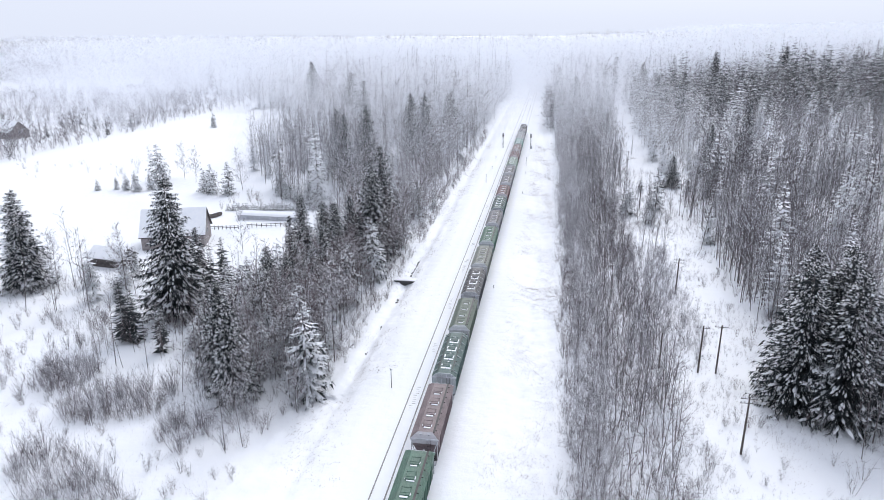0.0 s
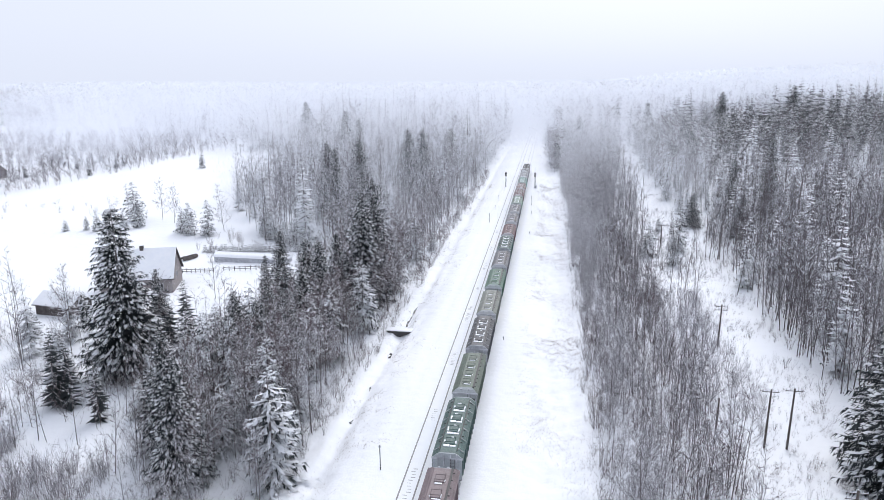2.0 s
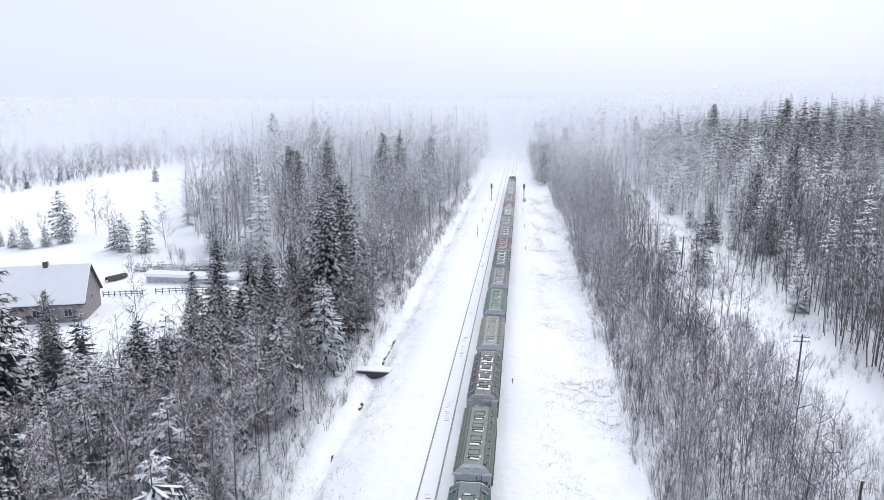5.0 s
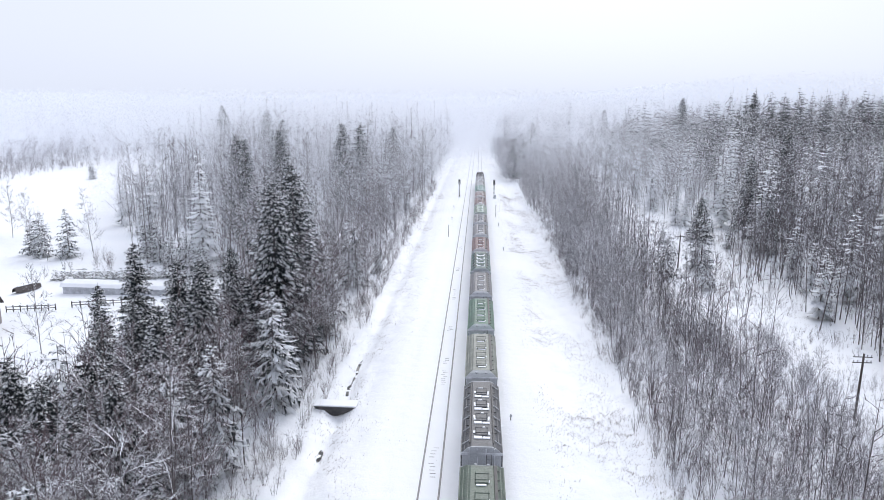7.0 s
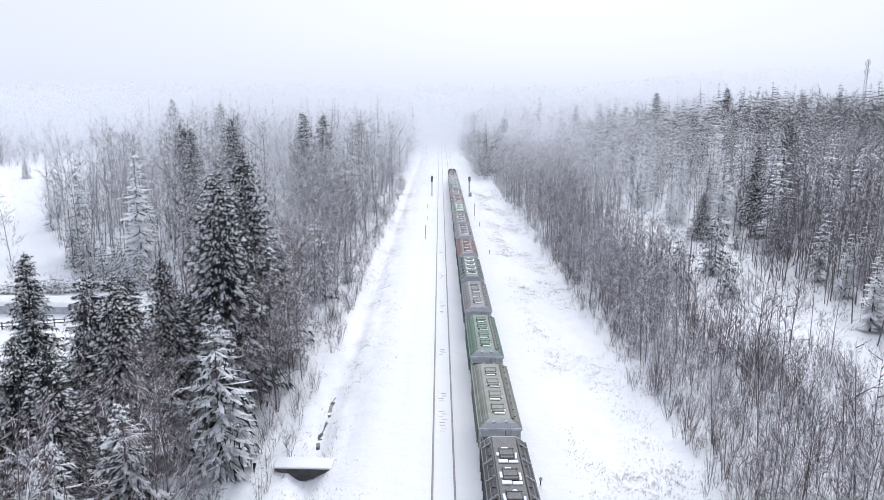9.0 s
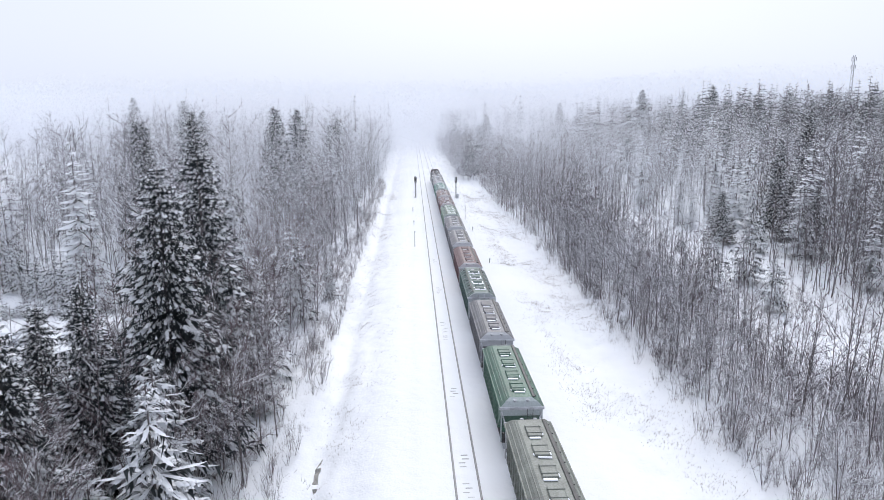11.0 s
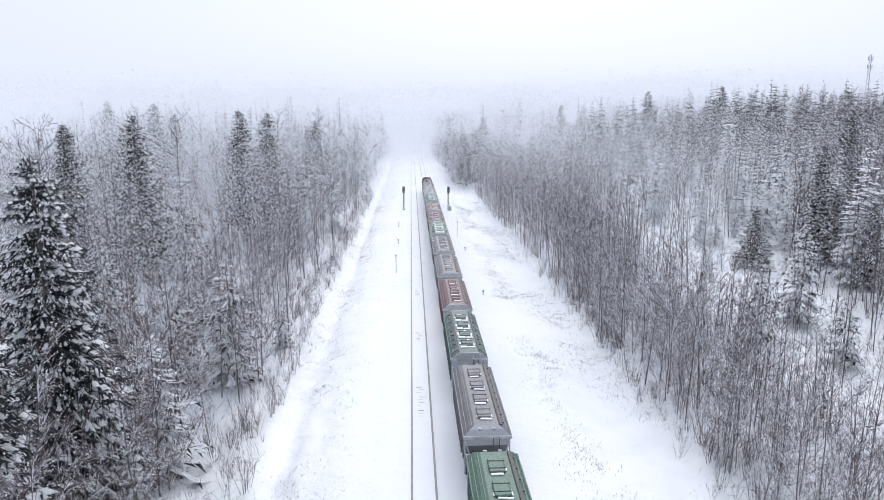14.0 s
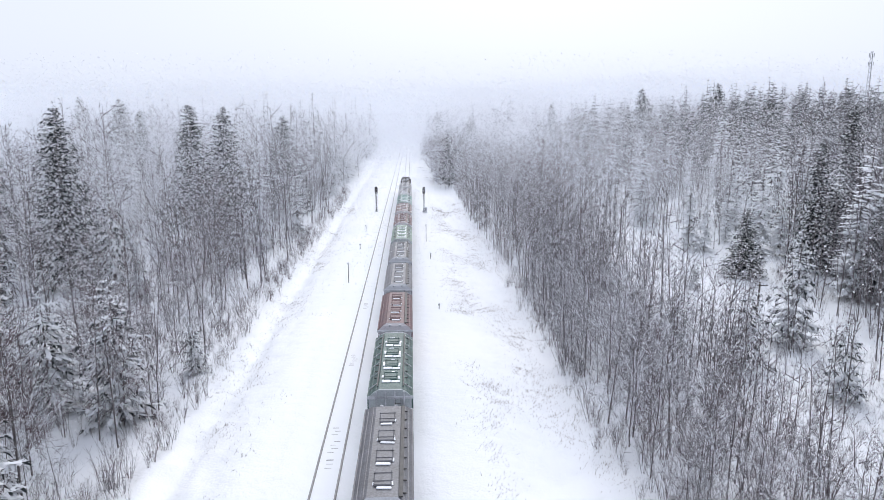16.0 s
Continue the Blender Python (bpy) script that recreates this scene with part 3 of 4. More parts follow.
def bare_tree(h, r, limbs, subs, twigs, spread=0.28, low=0.3, wide=0.022, rich=True, white=0.2, arch=0.0):
    """A leafless tree: (trunk, crown, branch snow), each as points and triangles."""
    trunk, crown, snow = Soup(), Soup(), Soup()
    lean = rng.normal(0, 0.05, 2)
    n = 7 if rich else 3
    k = np.linspace(0, 1, n)
    wob = np.cumsum(rng.normal(0, 0.012 * h, (n, 2)), 0) * k[:, None]
    pts = np.column_stack([lean[0] * h * k + wob[:, 0], lean[1] * h * k + wob[:, 1], -0.4 + (h + 0.4) * k])
    trunk.tube(pts, r * (1 - 0.92 * k) + 0.006, 6 if rich else 3)
    for i in range(limbs):
        s = low + (0.97 - low) * (i + rng.random()) / limbs
        o = np.array([np.interp(s, k, pts[:, c]) for c in range(3)])
        a = rng.random() * 2 * math.pi
        length = h * spread * (1.15 - s * 0.8) * rng.uniform(0.6, 1.25)
        up = rng.uniform(0.4, 1.6)
        d = unit(np.array([math.cos(a), math.sin(a), up]))
        mid = o + d * length * 0.55
        tip = o + d * length + np.array([0, 0, rng.uniform(-0.12, 0.22) * length - arch * length])
        rr = max(0.25 * r * (1.2 - s), wide * 0.8)
        if rich:
            crown.tube([o, mid, tip], [rr, rr * 0.6, wide * 0.4], 3)
            if rng.random() < white * 2.2:
                # a ridge of snow along the top of the limb
                line = np.array([o + d * length * 0.12, mid, tip]) + [0, 0, rr + 0.008]
                sd = unit(np.cross(d, [0, 0, 1.0])) * np.array([rr * 0.9, rr * 0.95 + 0.008, 0.01])[:, None]
                up = np.array([[0, 0, 0.0], [0, 0, 0.025], [0, 0, 0.0]])
                snow.add(np.concatenate([line - sd, line + up, line + sd]), [(0, 3, 4), (0, 4, 1), (1, 4, 5), (1, 5, 2), (3, 6, 7), (3, 7, 4), (4, 7, 8), (4, 8, 5)])
        else:
            crown.blade(o, tip, unit(np.cross(d, rng.normal(size=3))) * wide * 1.2)
        for j in range(subs):
            q = rng.uniform(0.25, 1.0)
            p = o + (tip - o) * q if q > 0.55 else o + (mid - o) * q / 0.55
            e = unit(d + rng.normal(0, 0.55, 3) + np.array([0, 0, 0.25]))
            sl = length * rng.uniform(0.25, 0.55)
            pe = p + e * sl
            (snow if rng.random() < white else crown).blade(p, pe, unit(np.cross(e, rng.normal(size=3))) * wide)
            for _ in range(twigs):
                w = p + (pe - p) * rng.uniform(0.2, 1)
                g = unit(e + rng.normal(0, 0.6, 3) + np.array([0, 0, 0.1]))
                (snow if rng.random() < white * 0.6 else crown).blade(w, w + g * sl * rng.uniform(0.3, 0.75), unit(np.cross(g, rng.normal(size=3))) * wide * 0.75)
    return trunk.arrays(), crown.arrays(), snow.arrays() if snow.n else None


def spruce_tree(h, r, whorls, arms, leaves, slim=1.0, bare=0.06, droop=0.35, fine=0.34, thin=1.0, load=0.2):
    """A spruce: tapered trunk, whorls of drooping boughs with hanging sprays."""
    trunk, crown, pads = Soup(), Soup(), Soup()
    k = np.linspace(0, 1, 5)
    trunk.tube(np.column_stack([0 * k, 0 * k, -0.4 + (h + 0.35) * k]), r * (1 - 0.95 * k) + 0.008, 6 if leaves > 3 else 3)
    reach = h * 0.215 * slim
    for i in range(whorls):
        s = bare + (0.985 - bare) * ((i + rng.random() * 0.7) / whorls) ** 0.92
        grown = (1 - s) ** 0.64 * (0.8 + 0.2 * min(1, (s - bare) / 0.12 + 0.3))
        if rng.random() < 0.1:
            grown *= 0.75
        off = rng.random() * 6.283
        for j in range(max(4, int(arms * (0.65 + 0.5 * (1 - s))))):
            a = off + j * 6.283 / arms + rng.normal(0, 0.25)
            length = (reach * grown + 0.14) * rng.uniform(0.62, 1.22)
            z0 = s * h + rng.normal(0, 0.1)
            out = np.array([math.cos(a), math.sin(a), 0.0])
            side = np.array([-math.sin(a), math.cos(a), 0.0])
            fall = droop * (1.1 - s) + rng.normal(0, 0.07) - (0.25 if s > 0.9 else 0)
            q = np.array([0.0, 0.45, 0.8, 1.0])
            bend_ = np.array([0.0, -0.34, -0.62, -0.6]) * fall * length * 1.3
            sp = np.array([0, 0, z0]) + out * (q * length)[:, None] + np.array([0, 0, 1.0]) * bend_[:, None]
            w = (0.05 + 0.075 * length) * thin
            if leaves > 3:
                sw = np.array([0.35, 1.0, 0.9, 0.1]) * w * (0.55 if thin > 0.9 else 0.22)
                crown.add(np.concatenate([sp - side * sw[:, None], sp + side * sw[:, None]]), [(0, 1, 5), (0, 5, 4), (1, 2, 6), (1, 6, 5), (2, 3, 7), (2, 7, 6)])
            else:
                crown.add([sp[0], sp[1] + side * w * 2 - np.array([0, 0, w]), sp[3], sp[1] - side * w * 2 - np.array([0, 0, w])], [(0, 1, 2), (0, 2, 3)])
            if leaves > 8 and rng.random() < load:
                # a pad of snow lying on the outer bough, thick in the middle
                for _ in range(4):
                    q0 = rng.uniform(0.3, 0.78)
                    q1 = min(0.98, q0 + rng.uniform(0.1, 0.28))
                    o = np.array([np.interp(q0, q, sp[:, c]) for c in range(3)])
                    e = np.array([np.interp(q1, q, sp[:, c]) for c in range(3)])
                    sh = side * rng.normal(0, 0.07 * length) - np.array([0, 0, rng.uniform(0, 0.05) * length])
                    mid, pw = (o + e) / 2 + sh, (0.04 + 0.026 * length) * rng.uniform(0.6, 1.4)
                    up = np.array([0, 0, 0.04 + 0.015 * length])
                    pads.add([o + sh, mid + side * pw - up * 1.2, e + sh - up * 0.4, mid - side * pw - up * 1.2, mid + up * 1.5], [(0, 1, 4), (1, 2, 4), (2, 3, 4), (3, 0, 4)])
            for m in range(leaves):
                t = rng.uniform(0.15, 1.0)
                o = np.array([np.interp(t, q, sp[:, c]) for c in range(3)])
                sg = 1 if m % 2 else -1
                d = unit(side * sg * rng.uniform(0.45, 1.1) + out * rng.uniform(0.25, 0.9) + np.array([0, 0, -rng.uniform(0.25, 1.2)]))
                ll = (0.16 + fine * length * (1.15 - 0.6 * t)) * rng.uniform(0.6, 1.2)
                crown.blade(o - out * 0.04, o + d * ll, out * ll * (0.2 if thin > 0.9 else 0.1))
    return (trunk.arrays(), crown.arrays(), pads.arrays()) if pads.n else (trunk.arrays(), crown.arrays())


def shrub_plant(h, stems, subs, twigs, wide=0.016):
    """A many-stemmed leafless bush."""
    s = Soup()
    for _ in range(stems):
        a = rng.random() * 6.283
        o = np.array([math.cos(a), math.sin(a), 0]) * rng.uniform(0, 0.25) + np.array([0, 0, -0.2])
        d = unit(np.array([math.cos(a) * rng.uniform(0.03, 0.42), math.sin(a) * rng.uniform(0.03, 0.42), 1]))
        tip = o + d * h * rng.uniform(0.6, 1.1)
        if twigs:
            s.tube([o, (o + tip) / 2 + rng.normal(0, 0.05 * h, 3) * [1, 1, 0], tip], [wide * 1.4, wide, wide * 0.4], 3)
        else:
            s.blade(o, tip, unit(np.cross(d, rng.normal(size=3))) * wide * 1.3)
        for _ in range(subs):
            p = o + (tip - o) * rng.uniform(0.25, 0.95)
            e = unit(d + rng.normal(0, 0.65, 3))
            pe = p + e * h * rng.uniform(0.12, 0.38)
            s.blade(p, pe, unit(np.cross(e, rng.normal(size=3))) * wide)
            for _ in range(twigs):
                w = p + (pe - p) * rng.uniform(0.2, 1)
                g = unit(e + rng.normal(0, 0.5, 3))
                s.blade(w, w + g * h * rng.uniform(0.08, 0.2), unit(np.cross(g, rng.normal(size=3))) * wide * 0.7)
    return s.arrays()


def tree_kind(name, label, category, group, trunk, crown, bark, leaf, pads=None):
    """A tree as trunk and crown, to be copied; its height is in the mesh."""
    ob = thing(name, label, category, group=group)
    new("trunk", mesh_of("trunk", *trunk, bark)).parent = ob
    new("crown", mesh_of("crown", *crown, leaf)).parent = ob
    if pads:
        tagged(new("bough_snow", mesh_of("bough_snow", *pads, SNOWCAP)), "white snow lying along the boughs", kind="stuff").parent = ob
    return ob


def plant(ob, x, y, scale, turn, tall=1.0):
    m = Matrix.LocRotScale((x, y, float(ground(x, y))), Euler((0, 0, turn)), None)
    ob.scale = (scale, scale, scale * tall)
    c = copy_thing(ob, m)
    return c


def scatter(arrays, places, soft=0.0):
    """One set of triangles repeated at (x, y, scale, turn, tall) as real geometry."""
    v, f = arrays
    p = np.asarray(places, float)
    c, s = np.cos(p[:, 3])[:, None], np.sin(p[:, 3])[:, None]
    x = p[:, 0:1] + p[:, 2:3] * (c * v[None, :, 0] - s * v[None, :, 1])
    y = p[:, 1:2] + p[:, 2:3] * (s * v[None, :, 0] + c * v[None, :, 1])
    z = ground(p[:, 0], p[:, 1])[:, None] + p[:, 2:3] * p[:, 4:5] * v[None, :, 2]
    out = np.stack([x, y, z], -1).reshape(-1, 3)
    return out, (f[None] + (np.arange(len(p)) * len(v))[:, None, None]).reshape(-1, 3)


def stuff(name, label, category, pieces, mat):
    vs, fs, n = [], [], 0
    for v, f in pieces:
        vs.append(v)
        fs.append(f + n)
        n += len(v)
    ob = new(name, mesh_of(name, np.concatenate(vs), np.concatenate(fs), mat))
    return tagged(ob, label, category, kind="stuff")


# kinds, near and far
NEAR_BARE = []
for i in range(6):
    red = i == 1
    t, c, p = bare_tree(11, 0.055, 34, 6, 6, white=0.1 if red else 0.18, arch=0.1 * (i % 3), spread=(0.26, 0.32, 0.22, 0.36, 0.28, 0.2)[i], low=(0.1, 0.2, 0.12, 0.08, 0.15, 0.25)[i], wide=0.019)
    NEAR_BARE.append(tree_kind("bare_tree", "leafless red-brown alder with snow on its twigs" if red else "leafless grey birch with snow-dusted branches", "tree", "bare trees", t, c, BARK, REDTWIG if red else TWIG, p))
NEAR_FROSTED = []
for i in range(3):
    t, c, p = bare_tree(11, 0.055, 34, 6, 6, white=0.34, arch=0.22, spread=(0.28, 0.36, 0.3)[i], low=(0.08, 0.12, 0.1)[i], wide=0.018)
    NEAR_FROSTED.append(tree_kind("bare_tree", "leafless tree whitened by rime and snow", "tree", "bare trees", t, c, BARK, RIME_HAZE, p))
NEAR_SPRUCE = []
for i in range(5):
    t, c, p = spruce_tree(18, 0.24, 58, 12, 34, fine=0.22, thin=0.8, load=0.95, slim=(1.15, 0.85, 1.2, 1.05, 0.75)[i], bare=(0.05, 0.14, 0.03, 0.08, 0.1)[i], droop=(0.42, 0.3, 0.5, 0.38, 0.3)[i])
    NEAR_SPRUCE.append(tree_kind("spruce", "tall dark green spruce with snow on its boughs", "spruce", "spruces", t, c, BARK, NEEDLE, p))
YOUNG_SPRUCE = []
for i in range(3):
    t, c, p = spruce_tree(7, 0.1, 20, 7, 10, fine=0.28, load=0.8, slim=(1.5, 1.3, 1.75)[i], bare=0.03, droop=0.3)
    YOUNG_SPRUCE.append(tree_kind("young_spruce", "young spruce laden with fresh snow", "spruce", "young spruces", t, c, BARK, NEEDLE_WHITE, p))
SHRUBS = [mesh_of("shrub", *shrub_plant(3.2, 10, 7, 3, 0.011), TWIG if i % 2 else REDTWIG) for i in range(4)]
FAR_BARE = [bare_tree(12, 0.06, 12, 4, 1, spread=(0.3, 0.34, 0.38, 0.42, 0.36, 0.32)[i], low=0.1, wide=0.085, rich=False, white=0.0) for i in range(6)]
MID_BARE = [bare_tree(12, 0.07, 16, 4, 2, spread=(0.2, 0.25, 0.3, 0.23, 0.27)[i], low=0.14, wide=0.03, rich=False, white=0.12) for i in range(5)]
FAR_SPRUCE = [spruce_tree(17, 0.22, 17, 6, 0, slim=1.0, bare=0.05, droop=0.5) for _ in range(4)]
DIM_BARE = [bare_tree(12, 0.1, 9, 4, 0, spread=(0.32, 0.38, 0.42, 0.35)[i], low=0.1, wide=0.13, rich=False, white=0.0) for i in range(4)]
DIM_SPRUCE = [spruce_tree(17, 0.2, 10, 5, 0, slim=1.1, bare=0.05, droop=0.6) for _ in range(4)]
MID_SPRUCE = [spruce_tree(17, 0.22, 22, 6, 1, slim=0.95, bare=0.06, droop=0.4) for _ in range(4)]


def west_edge(y):
    return np.interp(y, [60, 75, 165, 185, 235, 333, 400, 410, 520, 2000], [-32, -48, -50, -76, -108, -124, -150, -700, -1500, -1500])


def strip_edge(y):
    return np.interp(y, [0, 150, 240, 320, 500, 600], [4.2, 4.2, 3.4, -1.5, -4, -6]) + bend(y)


def forest_spots():
    """Places for the woods: x, y, kind (0 bare, 1 spruce), height."""
    out = []

    def put(x0, x1, y0, y1, area, share, lo, hi, keep):
        n = int((x1 - x0) * (y1 - y0) / area)
        for x, y, k, h in zip(rng.uniform(x0, x1, n), rng.uniform(y0, y1, n), rng.random(n), rng.uniform(lo, hi, n)):
            if keep(x, y) and abs(x) < 0.86 * y + 75:
                h *= 0.78 if k >= share and y > 300 else 1.0
                out.append((x, y, 1 if k < share else 0, h * (0.86 + 0.3 * (0.5 + 0.5 * math.sin(x * 0.11 + 1.7 * math.sin(y * 0.05)) * math.sin(y * 0.083)))))

    clear = lambda x, y: np.interp(y, [0, 80, 190, 300, 440, 520], [33, 34, 35, 37.5, 45, 30]) 
    west = lambda x, y: west_edge(y) < x < -31 + bend(y) - 1.5 * math.sin(y * 0.13)
    yard = lambda x, y: -105 < x < -51 and 118 < y < 190
    put(-52, -30, 74, 185, 8, 0.07, 6, 14, lambda x, y: west(x, y) and not yard(x, y))
    put(-66, -33, 82, 118, 7, 0.3, 6, 11, lambda x, y: not (-66 < x < -56 and 92 < y < 106))
    put(-130, -30, 185, 300, 15, 0.1, 8, 19, west)
    put(-160, -30, 300, 410, 28, 0.42, 11, 24, west)
    put(-520, -30, 410, 640, 75, 0.5, 13, 28, lambda x, y: west(x, y) and x > -190)
    put(-700, -190, 410, 490, 45, 0.1, 6, 12, lambda x, y: True)
    put(-700, -190, 490, 640, 90, 0.35, 9, 19, lambda x, y: not (y < 570 and -480 < x < -310))
    put(-130, -74, 98, 126, 46, 0.1, 8, 13, lambda x, y: not (-97 < x < -83 and 118 < y))
    put(-330, -200, 230, 410, 26, 0.04, 5, 11, lambda x, y: not (-262 < x < -232 and 270 < y < 305))
    # strip of saplings between the line and the poles
    put(2, 20, 44, 330, 4.3, 0.0, 4.5, 10.5, lambda x, y: strip_edge(y) < x < 15.8 + 1.6 * math.sin(y * 0.09) + 0.02 * max(0, y - 180))
    put(13.5, 21, 94, 140, 7, 0.0, 3.5, 7, lambda x, y: x < 19 + 2 * math.sin(y * 0.17))
    put(3, 23, 195, 330, 11, 0.0, 9, 14.5, lambda x, y: strip_edge(y) + 1 < x)
    put(15, 33, 142, 186, 18, 0.04, 5, 11, lambda x, y: x < 28 + 3 * math.sin(y * 0.15))
    put(-8, 30, 330, 520, 9, 0.12, 7, 16, lambda x, y: strip_edge(y) < x < 18 + 0.07 * (y - 180))
    # wood on the rise
    put(32, 62, 92, 200, 13, 0.04, 7, 13, lambda x, y: x > clear(x, y) + 1.5 * math.sin(y * 0.2))
    put(33, 58, 92, 145, 8, 0.05, 7, 13, lambda x, y: x > clear(x, y))
    put(30, 75, 64, 200, 11, 0.06, 8, 16, lambda x, y: x > clear(x, y) + 1.5 * math.sin(y * 0.2))
    put(34, 130, 200, 330, 15, 0.16, 9, 19, lambda x, y: x > clear(x, y) and not (62 < x < 84 and 262 < y < 282) and not (x < 44 and y < 232))
    put(75, 190, 120, 200, 20, 0.2, 10, 19, lambda x, y: True)
    put(36, 330, 330, 470, 34, 0.48, 11, 24, lambda x, y: x > clear(x, y) and not (48 < x < 75 and 395 < y < 430))
    put(130, 250, 180, 330, 38, 0.3, 10, 22, lambda x, y: True)
    put(0, 560, 470, 640, 60, 0.5, 12, 25, lambda x, y: x > strip_edge(y) + 2)
    # far woods round the horizon
    put(-800, 800, 640, 860, 130, 0.4, 14, 25, lambda x, y: x < -34 + bend(y) or x > 4 + bend(y))
    put(-1200, 1200, 860, 1400, 380, 0.4, 16, 27, lambda x, y: x < -34 + bend(y) or x > 4 + bend(y))
    put(-2600, 2600, 1400, 3600, 2600, 0.4, 16, 27, lambda x, y: True)
    return out


def build_woods():
    spots = sorted(forest_spots(), key=lambda p: math.hypot(abs(p[0] + 14) if p[0] < 0 else 1.6 * (p[0] + 8), 0.8 * max(0, 70 - p[1], p[1] - 190)))
    nb = ns = 0
    rows = {}
    for x, y, k, h in spots:
        turn, tall = rng.random() * 6.283, rng.uniform(0.9, 1.15)
        if k == 0 and nb < 296:
            kinds = NEAR_BARE[1:2] if -72 < x < -31 and (y < 150 or y < 200 and rng.random() < 0.5) else NEAR_FROSTED if rng.random() < (0.3 if x < -28 and y > 168 else 0.18) else NEAR_BARE
            plant(kinds[rng.integers(len(kinds))], x, y, h / 11, turn, tall)
            nb += 1
        elif k == 1 and ns < 60 and y < 240:
            small = h < 11 or (x < 0 and y > 150)
            plant((YOUNG_SPRUCE if small else NEAR_SPRUCE)[rng.integers(3 if small else 5)], x, y, h / (9 if small else 16), turn, tall)
            ns += 1
        else:
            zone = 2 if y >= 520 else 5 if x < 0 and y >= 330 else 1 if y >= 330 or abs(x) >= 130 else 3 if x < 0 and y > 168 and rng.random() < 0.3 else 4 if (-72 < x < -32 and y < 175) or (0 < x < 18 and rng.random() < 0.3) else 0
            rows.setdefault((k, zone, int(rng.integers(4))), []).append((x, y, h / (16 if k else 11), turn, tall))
    # far zones take the paler twigs and needles, haze put into their colour
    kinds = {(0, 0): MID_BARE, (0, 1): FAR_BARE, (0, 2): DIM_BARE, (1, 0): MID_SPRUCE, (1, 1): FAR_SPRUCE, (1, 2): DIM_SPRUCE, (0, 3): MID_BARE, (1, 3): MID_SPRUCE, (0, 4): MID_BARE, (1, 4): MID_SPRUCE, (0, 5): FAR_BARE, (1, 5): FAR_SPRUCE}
    where = ("near", "distant", "farthest haze-pale", "rime-grey", "dense dark", "hazy")
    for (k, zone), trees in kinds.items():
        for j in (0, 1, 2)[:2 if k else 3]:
            mat = SNOWCAP if j == 2 else (BARK if zone in (0, 4) else RIME_HAZE) if j == 0 else (NEEDLE_WHITE, NEEDLE, NEEDLE_WHITE, NEEDLE_WHITE, NEEDLE, NEEDLE_WHITE)[zone] if k else (TWIG, TWIG, RIME_HAZE, RIME_HAZE, REDTWIG, RIME_HAZE)[zone]
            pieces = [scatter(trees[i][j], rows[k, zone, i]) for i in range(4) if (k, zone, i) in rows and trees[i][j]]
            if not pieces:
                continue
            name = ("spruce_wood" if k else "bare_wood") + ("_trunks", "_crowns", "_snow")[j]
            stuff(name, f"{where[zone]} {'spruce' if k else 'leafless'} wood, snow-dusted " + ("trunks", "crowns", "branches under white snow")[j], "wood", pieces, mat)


# spruces that stand out: x, y, top above the rails, kind, girth
for x, y, top, kind, girth in [
    (-61.5, 101.6, 24.2, 2, 1.05), (-48.3, 127.5, 15.6, 1, 1.0), (-36.6, 137.9, 20.8, 0, 1.0), (-36.5, 146.5, 22.2, 3, 0.95),
    (-44, 128, 13.9, 2, 1.0), (-40.3, 124.5, 14.5, 0, 1.0), (-39.6, 132, 14.2, 3, 1.1), (-43.9, 118, 11.9, 0, 1.2), (-41, 100, 12.2, 2, 1.1), (-46, 104, 12, 0, 1.15), (-42.5, 108, 11.5, 2, 1.15), (-38, 103.5, 10.5, 3, 1.2), (-40, 115, 12.6, 0, 1.1), (-66.2, 118, 10.6, 3, 0.9),
    (-49.4, 245, 24.8, 1, 1.1), (-46.2, 255, 24.3, 3, 1.0), (-40.4, 285, 22.3, 0, 1.1), (-43, 291, 20, 1, 1.0), (-57.8, 215, 24.0, 3, 1.0), (-67.7, 215, 22.9, 1, 1.0),
    (-95.6, 330, 27, 0, 1.0), (-88, 325, 24, 1, 1.0), (-139, 400, 29, 0, 1.0), (-60.7, 200, 22.5, 4, 1.0), (-97, 110, 18.9, 0, 1.1),
    (32, 84, 19.5, 2, 1.05), (36.5, 81.5, 19.5, 0, 1.2), (38, 89, 20.5, 2, 1.15), (34, 90, 20, 0, 1.1), (42, 84, 20, 2, 1.1), (36.9, 214.5, 9.6, 0, 1.3), (12.9, 400, 21.5, 0, 1.1),
    (47.1, 215, 19.1, 1, 0.9), (60.8, 230, 24, 4, 1.0), (46, 200, 12, 3, 1.0), (50, 215, 12.5, 0, 1.0), (52, 430, 27, 1, 1.0), (92, 430, 33, 0, 1.0), (136, 452, 36, 0, 1.0),
]:
    g = float(ground(x, y))
    s = (top - g) / 18
    plant(NEAR_SPRUCE[kind], x, y, s * girth, x * 3.1 + y, 1 / girth)
